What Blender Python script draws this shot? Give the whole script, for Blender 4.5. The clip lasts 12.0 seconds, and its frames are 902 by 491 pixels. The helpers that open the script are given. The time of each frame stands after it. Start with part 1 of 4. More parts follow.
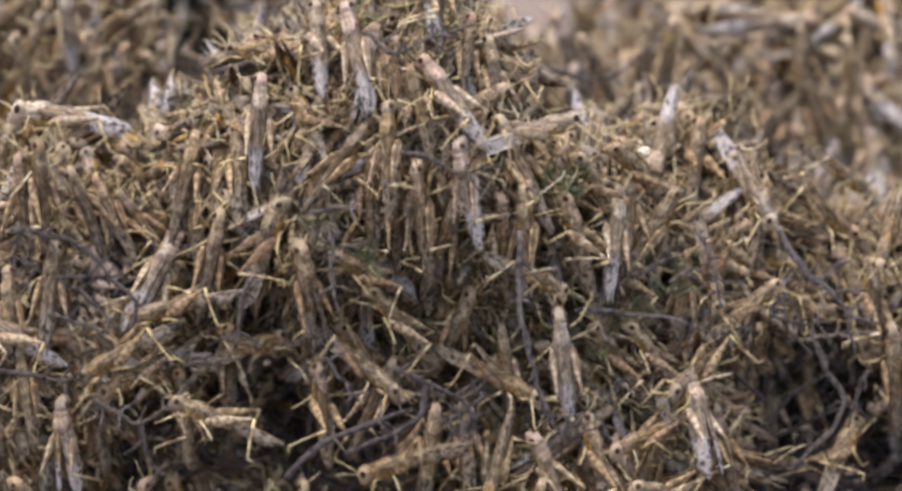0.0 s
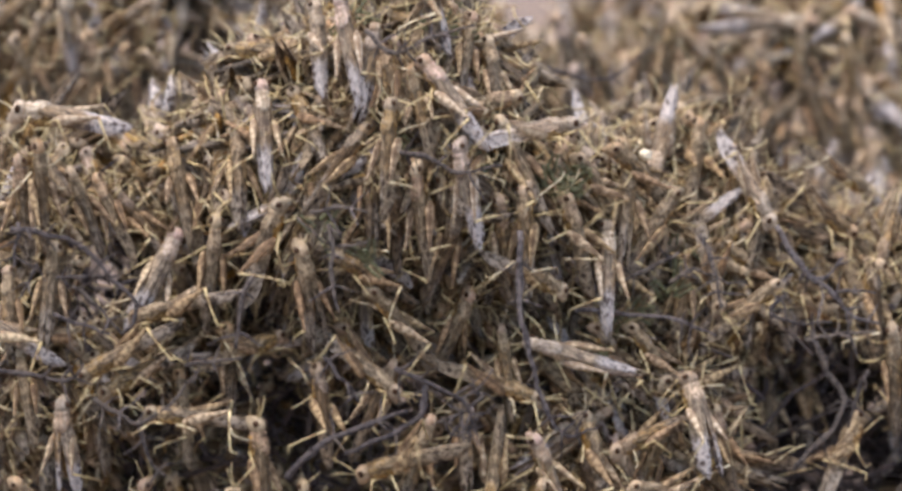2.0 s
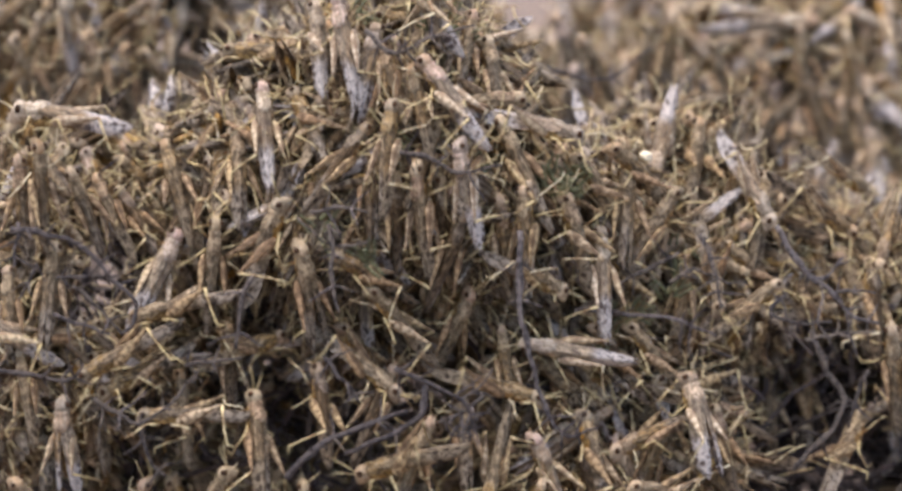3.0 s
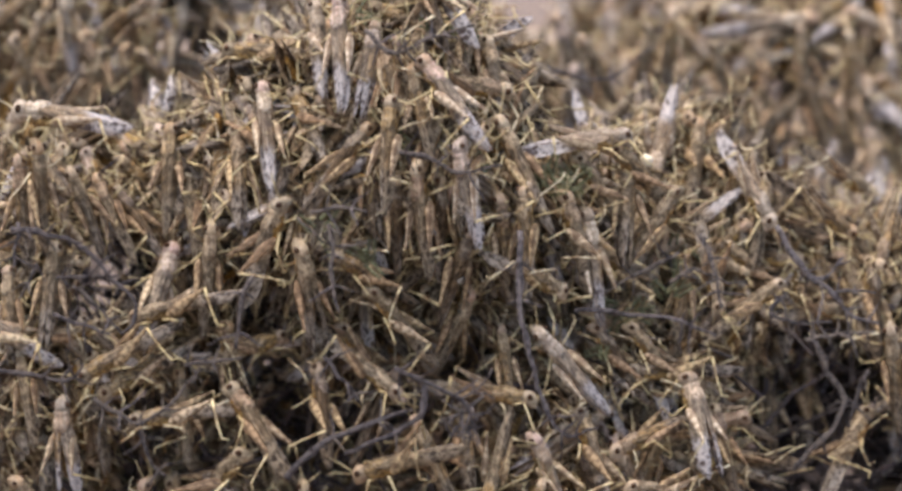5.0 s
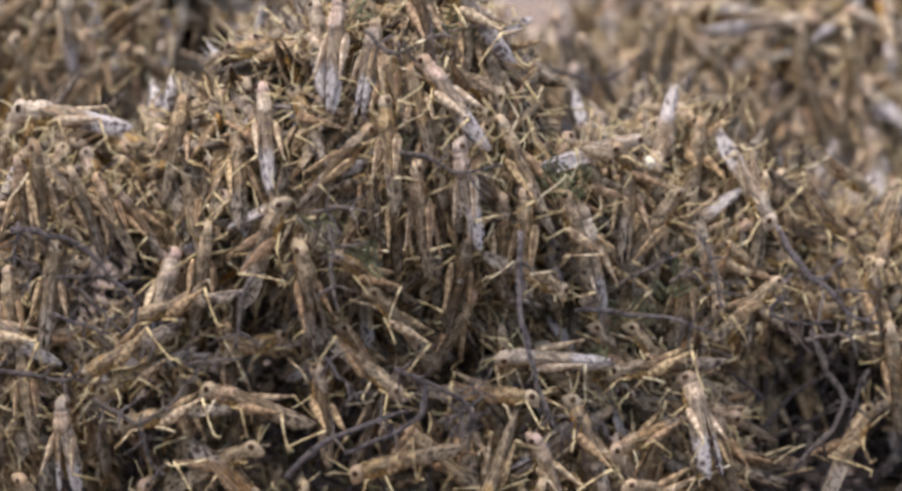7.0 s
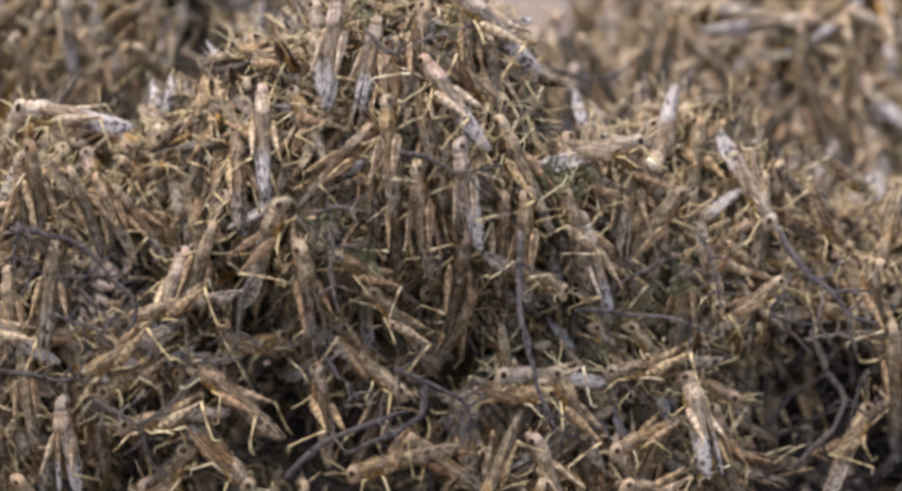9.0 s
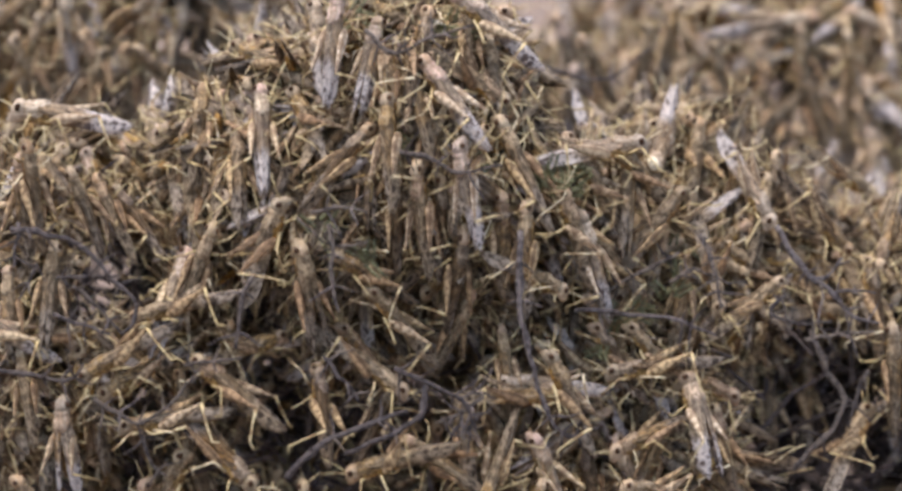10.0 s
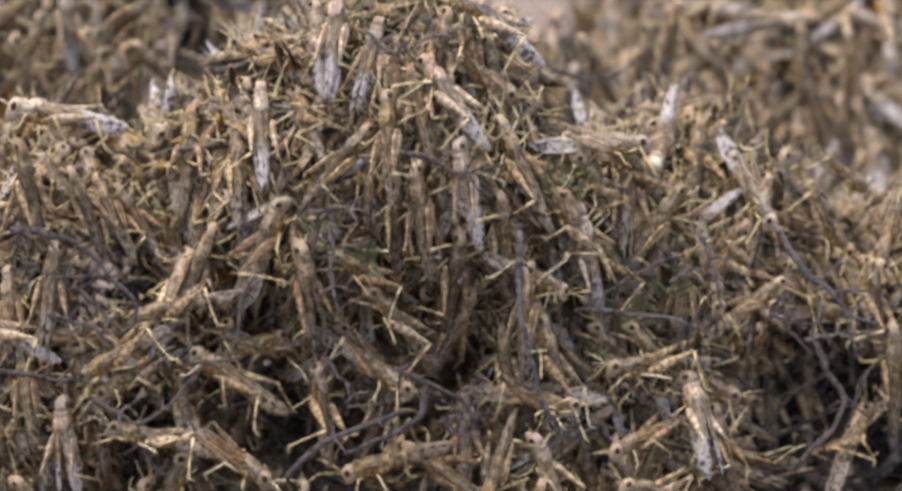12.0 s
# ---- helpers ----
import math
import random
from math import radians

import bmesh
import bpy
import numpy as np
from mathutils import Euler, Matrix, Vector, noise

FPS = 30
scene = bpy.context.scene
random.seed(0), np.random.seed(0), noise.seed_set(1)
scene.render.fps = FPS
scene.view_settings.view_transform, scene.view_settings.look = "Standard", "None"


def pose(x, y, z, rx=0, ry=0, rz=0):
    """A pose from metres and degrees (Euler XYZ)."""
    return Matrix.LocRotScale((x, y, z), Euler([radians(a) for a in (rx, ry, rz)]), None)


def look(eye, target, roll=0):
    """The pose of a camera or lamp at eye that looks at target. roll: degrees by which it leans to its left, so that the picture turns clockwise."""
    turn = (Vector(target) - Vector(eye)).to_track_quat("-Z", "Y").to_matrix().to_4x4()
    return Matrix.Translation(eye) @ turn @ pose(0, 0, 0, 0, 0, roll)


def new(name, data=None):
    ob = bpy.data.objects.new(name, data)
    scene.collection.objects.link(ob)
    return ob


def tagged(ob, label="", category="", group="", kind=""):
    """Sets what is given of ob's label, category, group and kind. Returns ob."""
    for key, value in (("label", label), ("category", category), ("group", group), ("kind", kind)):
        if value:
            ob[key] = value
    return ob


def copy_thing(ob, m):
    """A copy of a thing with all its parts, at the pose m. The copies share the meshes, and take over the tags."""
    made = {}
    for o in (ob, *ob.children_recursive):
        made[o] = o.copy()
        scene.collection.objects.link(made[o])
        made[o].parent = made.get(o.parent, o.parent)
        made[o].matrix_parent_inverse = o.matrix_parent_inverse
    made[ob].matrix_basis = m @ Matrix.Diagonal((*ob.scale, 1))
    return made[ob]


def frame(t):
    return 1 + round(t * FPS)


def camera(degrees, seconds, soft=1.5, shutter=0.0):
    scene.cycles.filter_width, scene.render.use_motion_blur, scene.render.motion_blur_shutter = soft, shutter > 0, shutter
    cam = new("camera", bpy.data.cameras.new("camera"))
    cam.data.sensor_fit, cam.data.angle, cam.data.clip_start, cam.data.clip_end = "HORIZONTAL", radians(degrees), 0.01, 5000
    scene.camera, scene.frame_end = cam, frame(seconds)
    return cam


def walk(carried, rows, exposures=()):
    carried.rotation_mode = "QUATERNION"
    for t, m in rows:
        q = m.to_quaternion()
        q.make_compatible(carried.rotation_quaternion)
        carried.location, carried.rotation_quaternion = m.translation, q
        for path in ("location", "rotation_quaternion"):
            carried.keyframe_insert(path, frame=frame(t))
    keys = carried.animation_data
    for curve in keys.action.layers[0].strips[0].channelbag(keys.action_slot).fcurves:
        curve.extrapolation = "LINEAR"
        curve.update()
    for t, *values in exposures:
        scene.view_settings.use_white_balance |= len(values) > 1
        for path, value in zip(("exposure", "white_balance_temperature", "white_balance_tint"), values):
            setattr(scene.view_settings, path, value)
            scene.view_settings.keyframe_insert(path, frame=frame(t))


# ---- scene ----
cam = camera(12.55, 12.0, soft=3.25)
EYE = (0.0, -1.956, 0.736)
cam.data.dof.use_dof = True
cam.data.dof.focus_distance = 2.08
cam.data.dof.aperture_fstop = 3.7
walk(cam, [(0, look(EYE, (0, 0, 0.32))), (12, look(EYE, (0, 0, 0.32)))], exposures=[(0, 1.18, 7160, 13), (12, 1.18, 7160, 13)])

# ---- light: a thin overcast with a broad, high sun from the left ----
SUN_UP, SUN_TURN = 76, 250
world = bpy.data.worlds.new("sky")
scene.world = world
world.use_nodes = True
wn = world.node_tree
sky = wn.nodes.new("ShaderNodeTexSky")
sky.sky_type = "NISHITA"
sky.sun_disc = False
sky.sun_elevation, sky.sun_rotation = radians(SUN_UP), radians(SUN_TURN)
sky.dust_density = 3.0
wn.links.new(sky.outputs[0], wn.nodes["Background"].inputs["Color"])
wn.nodes["Background"].inputs["Strength"].default_value = 0.15
sun = new("sun", bpy.data.lights.new("sun", "SUN"))
sun.data.energy, sun.data.angle, sun.data.color = 1.18, radians(60), (1.0, 0.94, 0.86)
sun_from = Vector((math.sin(radians(SUN_TURN)) * math.cos(radians(SUN_UP)), math.cos(radians(SUN_TURN)) * math.cos(radians(SUN_UP)), math.sin(radians(SUN_UP))))
sun.matrix_world = look(sun_from * 5, (0, 0, 0))


# ---- materials ----
class Nodes:
    """A short hand for one node material."""

    def __init__(self, name):
        self.mat = bpy.data.materials.new(name)
        self.mat.use_nodes = True
        self.tree = self.mat.node_tree
        self.bsdf = self.tree.nodes["Principled BSDF"]

    def add(self, kind, **values):
        n = self.tree.nodes.new(kind)
        for key, value in values.items():
            n.inputs[key].default_value = value
        return n

    def link(self, a, b):
        self.tree.links.new(a, b)

    def math(self, op, a, b=0.0, clamp=False):
        n = self.tree.nodes.new("ShaderNodeMath")
        n.operation, n.use_clamp = op, clamp
        for socket, v in zip(n.inputs, (a, b)):
            if isinstance(v, (int, float)):
                socket.default_value = v
            else:
                self.link(v, socket)
        return n.outputs[0]

    def ramp(self, fac, *stops):
        n = self.tree.nodes.new("ShaderNodeValToRGB")
        el = n.color_ramp.elements
        while len(el) < len(stops):
            el.new(0.5)
        for e, (p, c) in zip(el, stops):
            e.position, e.color = p, (*c, 1)
        self.link(fac, n.inputs[0])
        return n.outputs[0]

    def mix(self, fac, a, b, mode="MIX"):
        n = self.tree.nodes.new("ShaderNodeMix")
        n.data_type, n.blend_type = "RGBA", mode
        for socket, v in ((n.inputs[0], fac), (n.inputs[6], a), (n.inputs[7], b)):
            if isinstance(v, (int, float)):
                socket.default_value = v
            elif isinstance(v, tuple):
                socket.default_value = (*v, 1)
            else:
                self.link(v, socket)
        return n.outputs[2]

    def chance(self):
        """0 to 1, one value for each piece."""
        a, b = self.add("ShaderNodeObjectInfo"), self.add("ShaderNodeNewGeometry")
        return self.math("FRACT", self.math("ADD", a.outputs["Random"], b.outputs["Random Per Island"]))

    def noise(self, scale, detail=4.0, where=None, rough=0.55):
        n = self.add("ShaderNodeTexNoise", Scale=scale, Detail=detail, Roughness=rough)
        c = where or self.add("ShaderNodeTexCoord").outputs["Object"]
        self.link(c, n.inputs["Vector"])
        return n.outputs["Fac"]

    def stretched(self, x, y, z, source="Object"):
        m = self.add("ShaderNodeMapping", Scale=(x, y, z))
        self.link(self.add("ShaderNodeTexCoord").outputs[source], m.inputs["Vector"])
        return m.outputs[0]

    def bump(self, height, strength, distance):
        b = self.add("ShaderNodeBump", Strength=strength, Distance=distance)
        self.link(height, b.inputs["Height"])
        self.link(b.outputs[0], self.bsdf.inputs["Normal"])

    def done(self, colour, rough, **values):
        if isinstance(colour, tuple):
            self.bsdf.inputs["Base Color"].default_value = (*colour, 1)
        else:
            self.link(colour, self.bsdf.inputs["Base Color"])
        if isinstance(rough, (int, float)):
            self.bsdf.inputs["Roughness"].default_value = rough
        else:
            self.link(rough, self.bsdf.inputs["Roughness"])
        for key, value in values.items():
            self.bsdf.inputs[key.replace("_", " ")].default_value = value
        return self.mat


def shell_material(name, pale, mid, dark, worn=0.62):
    """Sandy insect shell: mottled and streaked brown on tan, finely pitted."""
    n = Nodes(name)
    rosy = (mid[0] * 1.12, mid[1] * 0.96, mid[2] * 1.1)
    gold = (mid[0] * 1.15, mid[1] * 0.95, mid[2] * (0.52 if worn > 0.5 else 0.85))
    dull = (mid[0] * 0.78, mid[1] * 0.84, mid[2] * 0.98)
    base = n.ramp(n.chance(), (0.0, mid), (0.14, pale), (0.28, gold), (0.42, tuple(c * 0.5 for c in mid)), (0.56, dull), (0.7, rosy), (0.85, pale), (1.0, gold))
    blotch = n.ramp(n.noise(330, 3, rough=0.6), (0.51, (0, 0, 0)), (0.57, (1, 1, 1)))
    streak = n.ramp(n.noise(1.0, 1, n.stretched(2.2, 13, 1, "UV")), (0.50, (0, 0, 0)), (0.62, (1, 1, 1)))
    grain = n.noise(1500, 4, rough=0.7)
    colour = n.mix(n.math("MULTIPLY", blotch, worn * 1.3), base, dark)
    colour = n.mix(n.math("MULTIPLY", streak, 0.7), colour, tuple(c * 0.34 for c in mid))
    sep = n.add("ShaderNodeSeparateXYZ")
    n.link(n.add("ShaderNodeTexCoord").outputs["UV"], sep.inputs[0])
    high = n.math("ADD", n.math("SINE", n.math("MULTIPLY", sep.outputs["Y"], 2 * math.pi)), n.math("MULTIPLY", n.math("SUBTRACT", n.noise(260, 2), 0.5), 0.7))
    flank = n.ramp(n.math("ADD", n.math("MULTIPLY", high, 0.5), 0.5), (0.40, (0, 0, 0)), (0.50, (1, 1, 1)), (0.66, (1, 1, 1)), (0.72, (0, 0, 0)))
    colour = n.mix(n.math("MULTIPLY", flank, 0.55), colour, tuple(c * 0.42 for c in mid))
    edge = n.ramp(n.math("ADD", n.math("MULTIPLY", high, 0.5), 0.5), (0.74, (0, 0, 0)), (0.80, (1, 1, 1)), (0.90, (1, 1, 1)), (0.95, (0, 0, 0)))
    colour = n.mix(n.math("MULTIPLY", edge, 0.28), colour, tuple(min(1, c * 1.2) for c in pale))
    colour = n.mix(n.ramp(grain, (0.52, (0, 0, 0)), (0.7, (0.4, 0.4, 0.4))), colour, tuple(min(1, c * 1.12) for c in pale))
    fleck = n.ramp(n.noise(1.0, 2, n.stretched(640, 720, 680), 0.6), (0.53, (0, 0, 0)), (0.59, (1, 1, 1)))
    colour = n.mix(n.math("MULTIPLY", fleck, worn), colour, tuple(c * 0.7 for c in dark))
    chalk = n.ramp(n.noise(1.0, 2, n.stretched(430, 380, 470), 0.6), (0.57, (0, 0, 0)), (0.63, (1, 1, 1)))
    colour = n.mix(n.math("MULTIPLY", chalk, worn * 0.7), colour, tuple(min(1, c * 1.25) for c in pale))
    n.bump(n.math("ADD", grain, n.math("MULTIPLY", n.math("ADD", blotch, fleck), 0.4)), 0.4, 0.0006)
    return n.done(colour, 0.66, Specular_IOR_Level=0.2)


def wing_material(name, front, rear, spot, brown):
    """Folded forewing: leathery and brown-blotched in front, glassy and pale with rows of dark spots behind, veined along."""
    n = Nodes(name)
    uv = n.add("ShaderNodeTexCoord").outputs["UV"]
    sep = n.add("ShaderNodeSeparateXYZ")
    n.link(uv, sep.inputs[0])
    along, luck = sep.outputs["X"], n.chance()
    # each wing takes its own stretch of the pattern
    shift = n.add("ShaderNodeCombineXYZ")
    n.link(n.math("MULTIPLY", luck, 7.3), shift.inputs[0])
    n.link(n.math("MULTIPLY", luck, 3.1), shift.inputs[1])
    moved = n.tree.nodes.new("ShaderNodeVectorMath")
    n.link(uv, moved.inputs[0])
    n.link(shift.outputs[0], moved.inputs[1])

    def laid(x, y):
        m = n.add("ShaderNodeMapping", Scale=(x, y, 1))
        n.link(moved.outputs[0], m.inputs["Vector"])
        return m.outputs[0]

    def spots(x, y, near, far):
        v = n.add("ShaderNodeTexVoronoi", Scale=1.0, Randomness=0.85)
        n.link(laid(x, y), v.inputs["Vector"])
        return n.ramp(v.outputs["Distance"], (near, (1, 1, 1)), (far, (0, 0, 0)))

    warm = n.ramp(luck, (0.0, front), (0.2, tuple(min(1, c * 1.3) for c in front)), (0.4, (front[0] * 0.52, front[1] * 0.48, front[2] * 0.46)), (0.6, (front[0] * 1.1, front[1] * 0.9, front[2] * 0.6)), (0.8, (front[0] * 0.78, front[1] * 0.84, front[2] * 1.0)), (1.0, (front[0] * 1.1, front[1] * 1.04, front[2] * 1.02)))
    back = n.mix(n.math("LESS_THAN", luck, brown), rear, tuple(0.3 * a + 0.55 * b for a, b in zip(rear, front)))
    behind = n.ramp(n.math("ADD", along, n.math("MULTIPLY", n.math("SUBTRACT", n.noise(1.0, 2, laid(5, 4)), 0.5), 0.16)), (0.31, (1, 1, 1)), (0.40, (0, 0, 0)))
    colour = n.mix(behind, warm, back)
    ahead = n.math("SUBTRACT", 1.0, behind)
    vein = n.noise(1.0, 1, laid(2.0, 19))
    dark = tuple(c * 0.24 for c in front)
    dash = n.ramp(vein, (0.52, (0, 0, 0)), (0.60, (1, 1, 1)))
    colour = n.mix(n.math("MULTIPLY", n.math("MULTIPLY", dash, n.math("ADD", n.math("MULTIPLY", ahead, 0.55), 0.3)), 0.9), colour, dark)
    cream = n.ramp(n.noise(1.1, 2, laid(1.7, 12)), (0.54, (0, 0, 0)), (0.61, (1, 1, 1)))
    colour = n.mix(n.math("MULTIPLY", n.math("MULTIPLY", cream, ahead), 0.6), colour, tuple(min(1, c * 1.8 + 0.04) for c in front))
    patch = n.ramp(n.noise(1.0, 2, laid(11, 3.2)), (0.52, (0, 0, 0)), (0.57, (1, 1, 1)))
    colour = n.mix(n.math("MULTIPLY", n.math("MULTIPLY", patch, ahead), 0.72), colour, tuple(c * 0.36 for c in front))
    rows = n.math("MULTIPLY", spots(13.5, 2.7, 0.38, 0.46), n.ramp(n.noise(1.0, 1, laid(7, 2)), (0.36, (0, 0, 0)), (0.42, (1, 1, 1))))
    fine = n.math("MULTIPLY", spots(27, 5.6, 0.29, 0.38), 0.8)
    cell = n.math("MAXIMUM", rows, fine)
    colour = n.mix(n.math("MULTIPLY", cell, n.math("ADD", n.math("MULTIPLY", behind, 0.42), 0.5)), colour, spot)
    wave = n.math("SINE", n.math("ADD", n.math("MULTIPLY", along, 52), n.math("ADD", n.math("MULTIPLY", luck, 6.28), n.math("MULTIPLY", n.noise(1.0, 2, laid(6, 5)), 13))))
    bars = n.ramp(wave, (0.35, (0, 0, 0)), (0.75, (1, 1, 1)))
    colour = n.mix(n.math("MULTIPLY", bars, 0.58 if brown else 0.28), colour, tuple(0.5 * a + 0.5 * b for a, b in zip(spot, dark)))
    n.bump(n.math("SUBTRACT", vein, n.math("MULTIPLY", cell, 0.3)), 0.5, 0.0006)
    n.done(colour, 0.58, Specular_IOR_Level=0.22)
    thin = n.add("ShaderNodeBsdfTranslucent")
    n.link(n.mix(1.0, colour, (1.0, 0.8, 0.5), "MULTIPLY"), thin.inputs["Color"])
    both = n.add("ShaderNodeMixShader", Fac=0.36)
    n.link(n.bsdf.outputs[0], both.inputs[1])
    n.link(thin.outputs[0], both.inputs[2])
    n.link(both.outputs[0], n.tree.nodes["Material Output"].inputs["Surface"])
    return n.mat


def plain_material(name, a, b, scale, rough, dark=None, relief=0.4, deep=0.0006, banded=False):
    n = Nodes(name)
    colour = n.ramp(n.chance(), (0.0, a), (0.4, b), (0.7, (a[0], a[1] * 0.95, a[2] * 0.8)), (1.0, tuple(0.8 * c for c in b)))
    f = n.noise(scale, 2, rough=0.5)
    dark = dark or tuple(c * 0.5 for c in a)
    colour = n.mix(n.ramp(f, (0.50, (0, 0, 0)), (0.58, (0.8, 0.8, 0.8))), colour, dark)
    if banded:
        sep = n.add("ShaderNodeSeparateXYZ")
        n.link(n.add("ShaderNodeTexCoord").outputs["UV"], sep.inputs[0])
        ribs = n.math("SINE", n.math("ADD", n.math("MULTIPLY", sep.outputs["X"], 95), n.math("MULTIPLY", f, 14)))
        colour = n.mix(n.ramp(ribs, (0.3, (0, 0, 0)), (0.8, (0.6, 0.6, 0.6))), colour, dark)
        keel = n.ramp(sep.outputs["Y"], (0.30, (0, 0, 0)), (0.36, (0.75, 0.75, 0.75)), (0.44, (0.75, 0.75, 0.75)), (0.5, (0, 0, 0)))
        colour = n.mix(keel, colour, tuple(c * 0.8 for c in dark))
    n.bump(n.noise(scale * 4, 4), relief, deep)
    return n.done(colour, rough, Specular_IOR_Level=0.25)


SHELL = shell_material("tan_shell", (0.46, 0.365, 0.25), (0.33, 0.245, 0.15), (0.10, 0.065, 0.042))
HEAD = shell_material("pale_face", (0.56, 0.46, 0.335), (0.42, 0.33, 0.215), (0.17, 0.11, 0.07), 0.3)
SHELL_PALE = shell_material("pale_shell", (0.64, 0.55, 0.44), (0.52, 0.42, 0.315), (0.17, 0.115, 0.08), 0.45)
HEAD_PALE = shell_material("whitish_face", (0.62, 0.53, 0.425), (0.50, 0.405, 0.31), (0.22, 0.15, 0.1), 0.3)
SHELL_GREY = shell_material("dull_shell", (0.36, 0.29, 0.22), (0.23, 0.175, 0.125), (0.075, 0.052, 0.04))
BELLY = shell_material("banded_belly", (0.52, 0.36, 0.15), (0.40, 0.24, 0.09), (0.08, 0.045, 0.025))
WING = wing_material("tan_wing", (0.46, 0.36, 0.24), (0.50, 0.43, 0.36), (0.055, 0.038, 0.03), 0.6)
WING_PALE = wing_material("pale_wing", (0.55, 0.45, 0.34), (0.76, 0.73, 0.74), (0.11, 0.08, 0.08), 0.0)
WING_DARK = wing_material("grey_wing", (0.27, 0.19, 0.115), (0.40, 0.34, 0.29), (0.028, 0.02, 0.017), 0.5)
STRAW = plain_material("straw_leg", (0.76, 0.68, 0.49), (0.60, 0.485, 0.26), 200, 0.45, (0.24, 0.15, 0.08))
THIGH = plain_material("tan_thigh", (0.54, 0.43, 0.30), (0.36, 0.235, 0.14), 260, 0.6, (0.10, 0.06, 0.035), banded=True)
THIGH_PALE = plain_material("pale_thigh", (0.66, 0.56, 0.44), (0.52, 0.42, 0.31), 260, 0.6, (0.22, 0.15, 0.10), banded=True)
EYE_DARK = plain_material("dark_eye", (0.05, 0.025, 0.015), (0.09, 0.045, 0.025), 900, 0.25, relief=0.1)
BARK = plain_material("grey_bark", (0.19, 0.165, 0.165), (0.09, 0.076, 0.078), 420, 0.4, (0.025, 0.021, 0.026), 0.9, 0.001)
# same bark made darker for inside twigs, so the gaps look shaded
BARK_DARK = plain_material("shaded_bark", (0.13, 0.11, 0.115), (0.075, 0.06, 0.065), 420, 0.85, (0.03, 0.024, 0.024), 0.9, 0.001)
PALE_CRUST = plain_material("pale_crust", (0.78, 0.74, 0.66), (0.7, 0.66, 0.58), 300, 0.7, (0.5, 0.44, 0.36))
LEAF = plain_material("dusty_leaf", (0.27, 0.29, 0.19), (0.22, 0.24, 0.13), 300, 0.6)


def soil_material():
    n = Nodes("sandy_soil")
    big, fine = n.noise(6, 6), n.noise(160, 6)
    colour = n.ramp(big, (0.3, (0.17, 0.125, 0.10)), (0.7, (0.27, 0.21, 0.18)))
    colour = n.mix(n.ramp(fine, (0.4, (0, 0, 0)), (0.75, (0.7, 0.7, 0.7))), colour, (0.13, 0.09, 0.07))
    n.bump(fine, 0.6, 0.006)
    return n.done(colour, 0.95)


SOIL = soil_material()

# ---- shapes of one locust, in metres, head towards +x, back towards +z ----
CM = 0.01


class Shape:
    """Points, faces and the place of each point along and across the insect."""

    def __init__(self):
        self.v, self.f, self.uv = [], [], []

    def put(self, x, y, z, across=0.5):
        self.v.append((x * CM, y * CM, z * CM))
        self.uv.append(((x + 3.7) / 6.2, across))
        return len(self.v) - 1

    def tube(self, rings, sides, square=1.0):
        """rings: centre x, y, z, half width, half height, in cm; they stand across the x axis."""
        rows = []
        for x, y, z, w, h in rings:
            row = []
            for k in range(sides):
                a = 2 * math.pi * k / sides
                c, s = math.cos(a), math.sin(a)
                row.append(self.put(x, y + w * math.copysign(abs(c) ** square, c), z + h * math.copysign(abs(s) ** square, s), k / sides))
            rows.append(row)
        for a, b in zip(rows, rows[1:]):
            for k in range(sides):
                j = (k + 1) % sides
                self.f.append((a[k], a[j], b[j], b[k]))
        self.f.append(tuple(rows[0][::-1]))
        self.f.append(tuple(rows[-1]))
        return self

    def limb(self, points, sides):
        """points: x, y, z, radius, in cm, along a bent limb."""
        rows = []
        for i, (x, y, z, r) in enumerate(points):
            a, b = Vector(points[max(0, i - 1)][:3]), Vector(points[min(len(points) - 1, i + 1)][:3])
            d = (b - a).normalized()
            u = d.cross(Vector((0, 1, 0.01))).normalized()
            w = d.cross(u)
            rows.append([self.put(*(Vector((x, y, z)) + r * (math.cos(t) * u + 0.7 * math.sin(t) * w)), k / sides)
                         for k, t in ((k, 2 * math.pi * k / sides) for k in range(sides))])
        for a, b in zip(rows, rows[1:]):
            for k in range(sides):
                j = (k + 1) % sides
                self.f.append((a[k], a[j], b[j], b[k]))
        self.f.append(tuple(rows[0][::-1]))
        self.f.append(tuple(rows[-1]))
        return self

    def mesh(self, name, material):
        me = bpy.data.meshes.new(name)
        me.from_pydata(self.v, [], self.f)
        me.materials.append(material)
        layer = me.uv_layers.new(name="UVMap")
        index = np.zeros(len(me.loops), dtype=np.int32)
        me.loops.foreach_get("vertex_index", index)
        layer.data.foreach_set("uv", np.array(self.uv, dtype=np.float32)[index].ravel())
        me.polygons.foreach_set("use_smooth", [True] * len(me.polygons))
        return me


